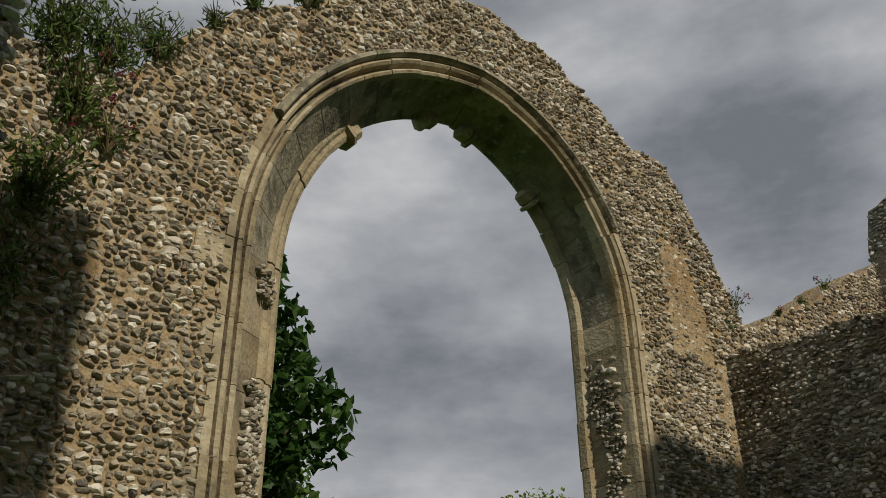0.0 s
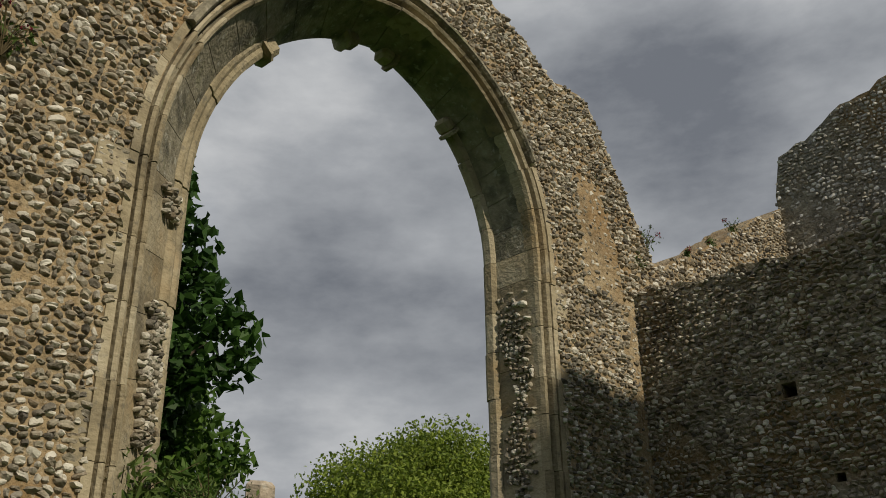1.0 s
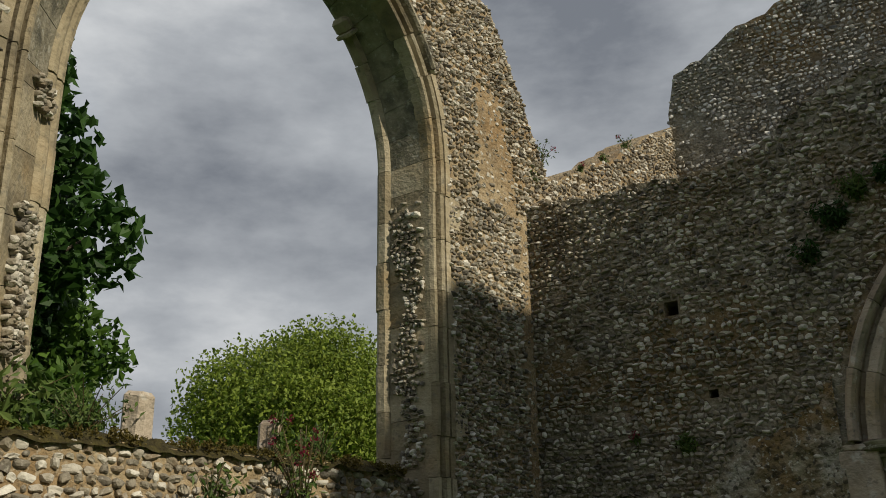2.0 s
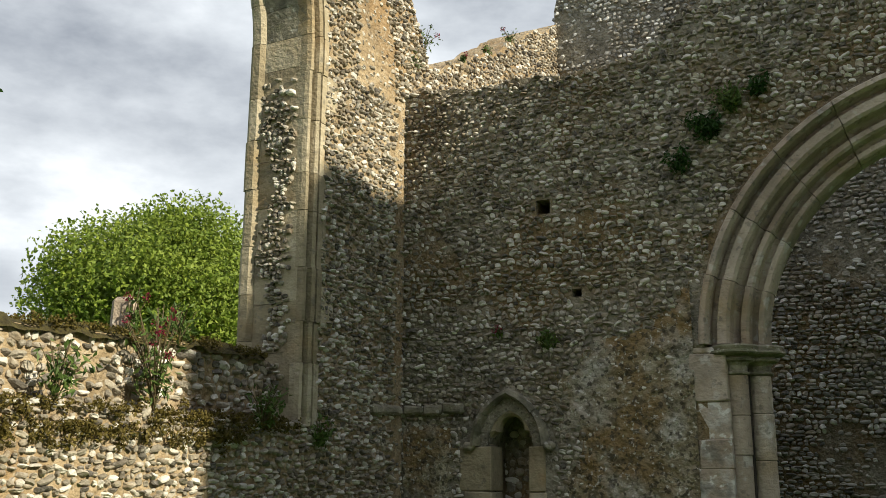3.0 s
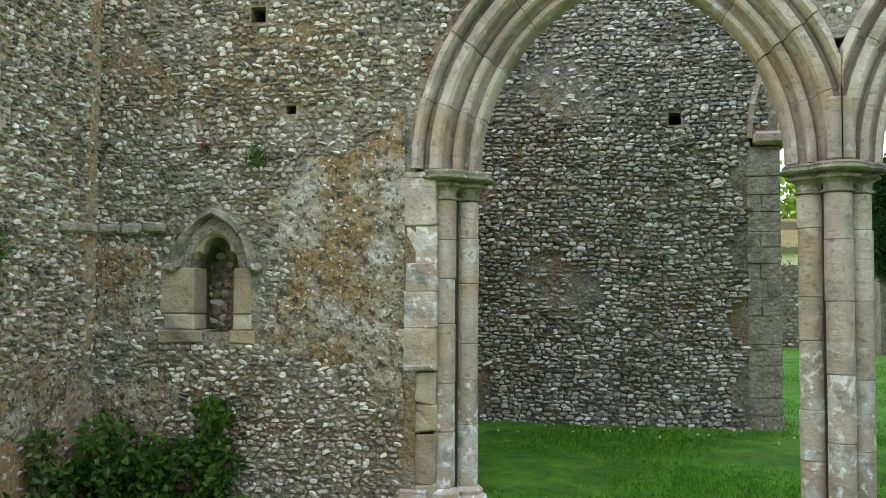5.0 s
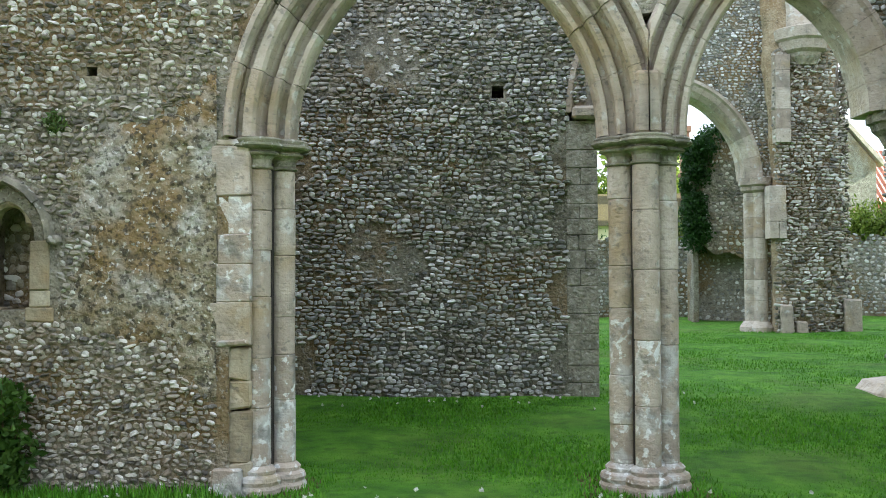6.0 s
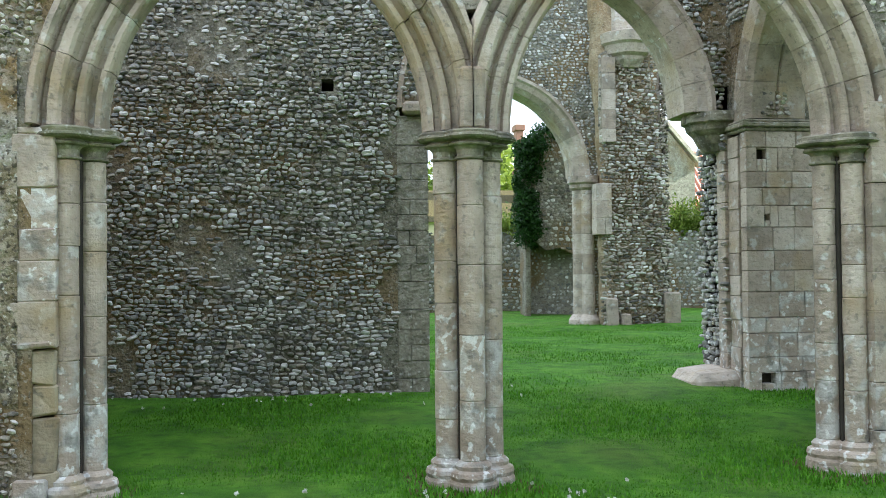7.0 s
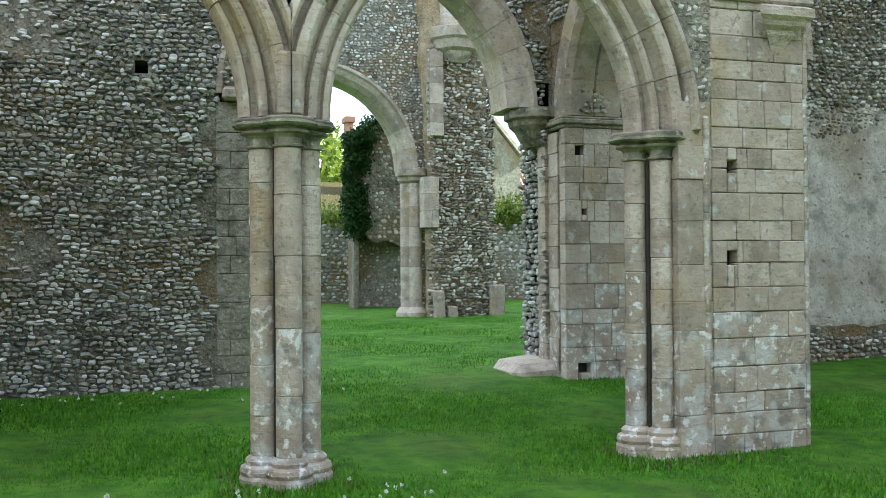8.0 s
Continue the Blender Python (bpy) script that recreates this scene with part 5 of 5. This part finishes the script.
stack("shaft", (10.45, 13.3), [(6.2, 0.0), (9.0, 0.0)], greystone, lambda g: lobes(4, 0.18, 0.22, 0.4, 32, 0.3), stub)
part("core", box_mesh("core", (10.05, 13.4, 5.6), (11.1, 14.3, 9.0), mortar_grey, 0.02), stub)
for x, z0 in ((11.12, 4.3), (11.4, 4.7)):
    stack("shaft", (x, 13.6), [(z0, -0.05), (z0 + 0.12, 0.02), (z0 + 0.14, 0.0), (6.4, 0.0), (6.45, 0.06), (6.6, 0.06), (6.62, 0.0), (9.0, 0.0)], greystone, lambda g: lobes(4, 0.07 + g, 0.07, 0.4, 24, 0.08 + g), stub)

# ---- boundary wall, ivy and houses beyond ----
BOUND = Frame((0, 20, 0), (1, 0, 0), (0, -1, 0))
bound_top = ragged([(-10, 2.3), (40, 2.4)], 0.05, 8.0)
wall_boundary = tagged(new("wall_boundary", body("wall_boundary", BOUND, -6, 34, lambda u: 0.0, bound_top, 0.5, mortar_grey, step=0.25)), "long flint boundary wall with growth on top", "wall", kind="structure")
flints(BOUND, wall_boundary, 6, 18, 0.25, 2.35, lambda u, z: 0.95, level=1, course=0.1, width=(0.1, 0.22), dark=True)
IVY_WALL = Frame((0, 17.2, 0), (1, 0, 0), (0, -1, 0))
wall_ivy = tagged(new("wall_ivied", body("wall_ivied", IVY_WALL, 9.08, 11.4, lambda u: 0.0, ragged([(9.0, 4.2), (9.3, 4.5), (9.7, 4.75), (10, 5.2), (11.2, 5.5)], 0.06, 9.0), 0.7, mortar_grey,
                  [(9.2, 10.95, lambda u: 0.0, lambda u: 1.8 + 0.35 * max(0.0, 9.9 - u) + 0.08 * math.sin(u * 9))])), "stub of flint wall over a dark recess, hung with ivy", "wall", kind="structure")
part("recess_back", box_mesh("recess_back", (9.1, 17.86, 0.0), (11.2, 17.98, 2.4), mortar_grey, 0), wall_ivy)
flints(Frame((0, 17.86, 0), (1, 0, 0), (0, -1, 0)), wall_ivy, 9.1, 11.0, 0.2, 2.3, lambda u, z: 0.8, level=1, course=0.09, width=(0.08, 0.18), dark=True)
flints(IVY_WALL, wall_ivy, 9.08, 11.4, 1.7, 5.2, lambda u, z: 1 if z > 1.8 + 0.35 * max(0.0, 9.9 - u) and z < 4.3 + 0.8 * min(1, max(0, u - 9.1)) else 0, level=1, course=0.09, width=(0.08, 0.18))
ivy = thing("ivy", "dense dark ivy climbing the end of the flint wall", "ivy", (9.15, 17.1, 0.2))
cs = [(9.12 + rng.uniform(-0.1, 0.1 + 0.32 * math.sin(z * 1.1) ** 2), 17.1 + rng.uniform(-0.06, 0.5), z) for z in np.arange(2.1, 4.5, 0.1) for _ in range(3)]
cs += [(x + rng.uniform(-0.1, 0.1), 17.3 + rng.uniform(-0.2, 0.2), 4.35 + 0.7 * (x - 9.1) + rng.uniform(-0.15, 0.1)) for x in np.arange(9.1, 10.2, 0.07)]
o = leaves("leaves", cs, np.full((len(cs), 3), 0.28), 16000, 0.085, ivy_mat, ivy)
o.data.transform(Matrix.Translation((-9.15, -17.1, -0.2)))

house = thing("house", "flint gabled house with a red pantiled roof", "house", (18, 30, 0))
gx0, gx1, ge, gp = -4.6, 0.7, 5.4, 8.6
gm = (gx0 + gx1) / 2
part("wall", mesh_of("wall", [(gx0, 0, 0), (gx1, 0, 0), (gx1, 0, ge), (gm, 0, gp), (gx0, 0, ge), (gx0, 0.4, 0), (gx1, 0.4, 0), (gx1, 0.4, ge), (gm, 0.4, gp), (gx0, 0.4, ge)],
     [(0, 1, 2, 3, 4), (5, 6, 7, 8, 9), (0, 1, 6, 5), (1, 2, 7, 6), (2, 3, 8, 7), (3, 4, 9, 8), (4, 0, 5, 9)], mortar_grey), house, "grey flint gable wall")
part("coping", mesh_of("coping", [(gm, -0.08, gp + 0.08), (gx1 + 0.25, -0.08, ge - 0.1), (gx1 + 0.25, -0.08, ge + 0.12), (gm, -0.08, gp + 0.3), (gm, 0.5, gp + 0.08), (gx1 + 0.25, 0.5, ge - 0.1), (gx1 + 0.25, 0.5, ge + 0.12), (gm, 0.5, gp + 0.3)],
     [(0, 1, 2, 3), (4, 5, 6, 7), (0, 1, 5, 4), (3, 2, 6, 7), (1, 2, 6, 5), (0, 3, 7, 4)], greystone), house)
part("wall", box_mesh("wall", (0.3, 0.8, 0), (9, 6, 3.9), brick_red, 0), house, "red brick side wall")
tv, tf = [], []
for i in range(42):
    for j in range(16):
        x, t = 0.2 + i * 0.21, j / 16
        y0, y1, z0, z1 = 0.6 + 3 * t, 0.6 + 3 * (t + 0.075), 3.8 + 2.5 * t, 3.8 + 2.5 * (t + 0.075)
        b = len(tv)
        tv += [(x, y0, z0), (x + 0.1, y0, z0 + 0.07), (x + 0.2, y0, z0), (x, y1, z1 - 0.03), (x + 0.1, y1, z1 + 0.04), (x + 0.2, y1, z1 - 0.03)]
        tf += [(b, b + 1, b + 4, b + 3), (b + 1, b + 2, b + 5, b + 4)]
part("roof", raw_mesh("roof", tv, tf, tile_red, False), house, "weathered red pantile roof")
part("plinth", box_mesh("plinth", (-4.7, -0.05, 0), (0.8, -0.002, 0.5), greystone, 0), house)

cottage = thing("cottage", "cream rendered cottage with a tall brick chimney", "house", (11.0, 31, 0))
part("wall", box_mesh("wall", (-3.0, 0, 0), (0.95, 4, 3.3), render_cream, 0.02), cottage)
part("roof", mesh_of("roof", [(-3.2, -0.3, 3.2), (1.2, -0.3, 3.2), (1.2, 2, 4.6), (-3.2, 2, 4.6), (-3.2, 4.3, 3.2), (1.2, 4.3, 3.2)], [(0, 1, 2, 3), (3, 2, 5, 4), (0, 3, 4), (1, 2, 5), (0, 1, 5, 4)], moss_mat), cottage)
ch = part("chimney", box_mesh("chimney", (1.0, 1.0, 0.0), (1.3, 1.6, 7.1), brick_red, 0.02), cottage, "tall red brick chimney stack")
part("chimney_band", box_mesh("chimney_band", (0.94, 0.93, 5.2), (1.36, 1.67, 5.35), brick_red, 0.02), ch)
part("chimney_band", box_mesh("chimney_band", (0.94, 0.93, 6.95), (1.36, 1.67, 7.2), brick_red, 0.02), ch)
part("window", box_mesh("window", (0.1, -0.03, 1.9), (0.7, 0.02, 2.9), hole_shade, 0.01), cottage)

for x, y, z, s, c, m in ((14.2, 20.3, 2.2, 0.9, 1500, leaf_light), (15.2, 20.4, 2.2, 0.9, 1500, leaf_light), (13.2, 20.3, 2.3, 0.5, 700, leaf_wall), (9.3, 20.4, 2.0, 0.8, 1500, leaf_light), (10.0, 24, 0.2, 1.6, 1800, leaf_light), (10.6, 26, 0.2, 2.6, 2400, leaf_dark)):
    plant("shrub", "bushy green growth over the boundary wall", (x, y, z), s, s * 1.2, c, 0.16, m, 0, 16, "shrub")

# ---- trees ----
tree("tall leafy tree with dark foliage against the sky", (-8.0, -2.4, 0), 11, (-8.0, -1.95, 6.6), (2.4, 2.85, 3.0), 36, 0.8, 24000, 0.2, leaf_dark)
tree("lower light green tree beside the tall one", (-9.2, -1.1, 0), 7, (-9.2, -0.1, 4.5), (2.0, 2.4, 1.9), 60, 0.55, 15000, 0.18, leaf_mid)
tree("round sunlit green tree beyond the low wall", (-20, 17.4, 0), 11.5, (-20, 18.4, 6.65), (4.2, 4.3, 3.6), 380, 1.05, 105000, 0.16, leaf_light)
tree("broad green tree far beyond the wall", (-26, 6, 0), 8, (-26, 6, 3.6), (4, 7, 2.6), 90, 1.0, 9000, 0.3, leaf_light)
tree("green tree behind the cottage", (11.5, 40, 0), 9, (11.5, 40, 5), (3, 3, 3), 60, 1.0, 5000, 0.4, leaf_light)

# ---- grass ----


def grass(name, x0, x1, y0, y1, count, h, mat, keep=lambda x, y: True):
    xs, ys = rng.uniform(x0, x1, count), rng.uniform(y0, y1, count)
    ok = np.array([keep(a, b) for a, b in zip(xs, ys)])
    xs, ys = xs[ok], ys[ok]
    n = len(xs)
    zs = np.array([ground_z(a, b) for a, b in zip(xs, ys)])
    a, lean = rng.uniform(0, 6.28, n), rng.uniform(0.1, 0.9, n)
    hh = h * rng.uniform(0.5, 1.4, n)
    w = 0.006 + 0.004 * rng.random(n)
    c, s = np.cos(a), np.sin(a)
    p0 = np.stack([xs - s * w, ys + c * w, zs - 0.01], 1)
    p1 = np.stack([xs + s * w, ys - c * w, zs - 0.01], 1)
    p2 = np.stack([xs + c * hh * lean, ys + s * hh * lean, zs + hh], 1)
    f = np.arange(n * 3).reshape(-1, 3)
    return tagged(new(name, raw_mesh(name, np.stack([p0, p1, p2], 1).reshape(-1, 3), f, mat, False)), "short green lawn grass blades", "grass", kind="stuff")


grass("grass", 0.2, 11, -2.5, 3.5, 110000, 0.018, grass_mat)
grass("grass", 2, 16, 3.5, 14, 60000, 0.022, grass_mat, lambda x, y: not (y < 4.4 and (x < 5.1 or x > 7.7)))
grass("rough_grass", 0.2, 2.3, -0.5, -0.02, 2500, 0.09, grass_mat)
grass("rough_grass", 8.8, 11, -0.4, 0.2, 1200, 0.035, grass_mat)
for cx, cy in ((4.985, 0.25), (2.45, 0.1), (7.65, 0.15), (8.3, 0.0)):
    grass("rough_grass", cx - 0.42, cx + 0.42, cy - 0.4, cy + 0.35, 500, 0.024, dry_mat)
    grass("rough_grass", cx - 0.5, cx + 0.5, cy - 0.45, cy + 0.4, 700, 0.04, grass_mat)
daisies = tagged(new("daisies", None), "white daisies scattered in the lawn", "flowers")
dx = rng.uniform(0.8, 6.0, 140)
cs = [(x, y, ground_z(x, y) + 0.07) for x, y in zip(dx, np.where(rng.random(140) < 0.55, rng.uniform(-0.9, -0.1, 140), rng.uniform(2.6, 3.5, 140)))]
tagged(leaves("petals", cs, np.full((140, 3), 0.012), 1400, 0.02, petal_white, daisies), kind="stuff")
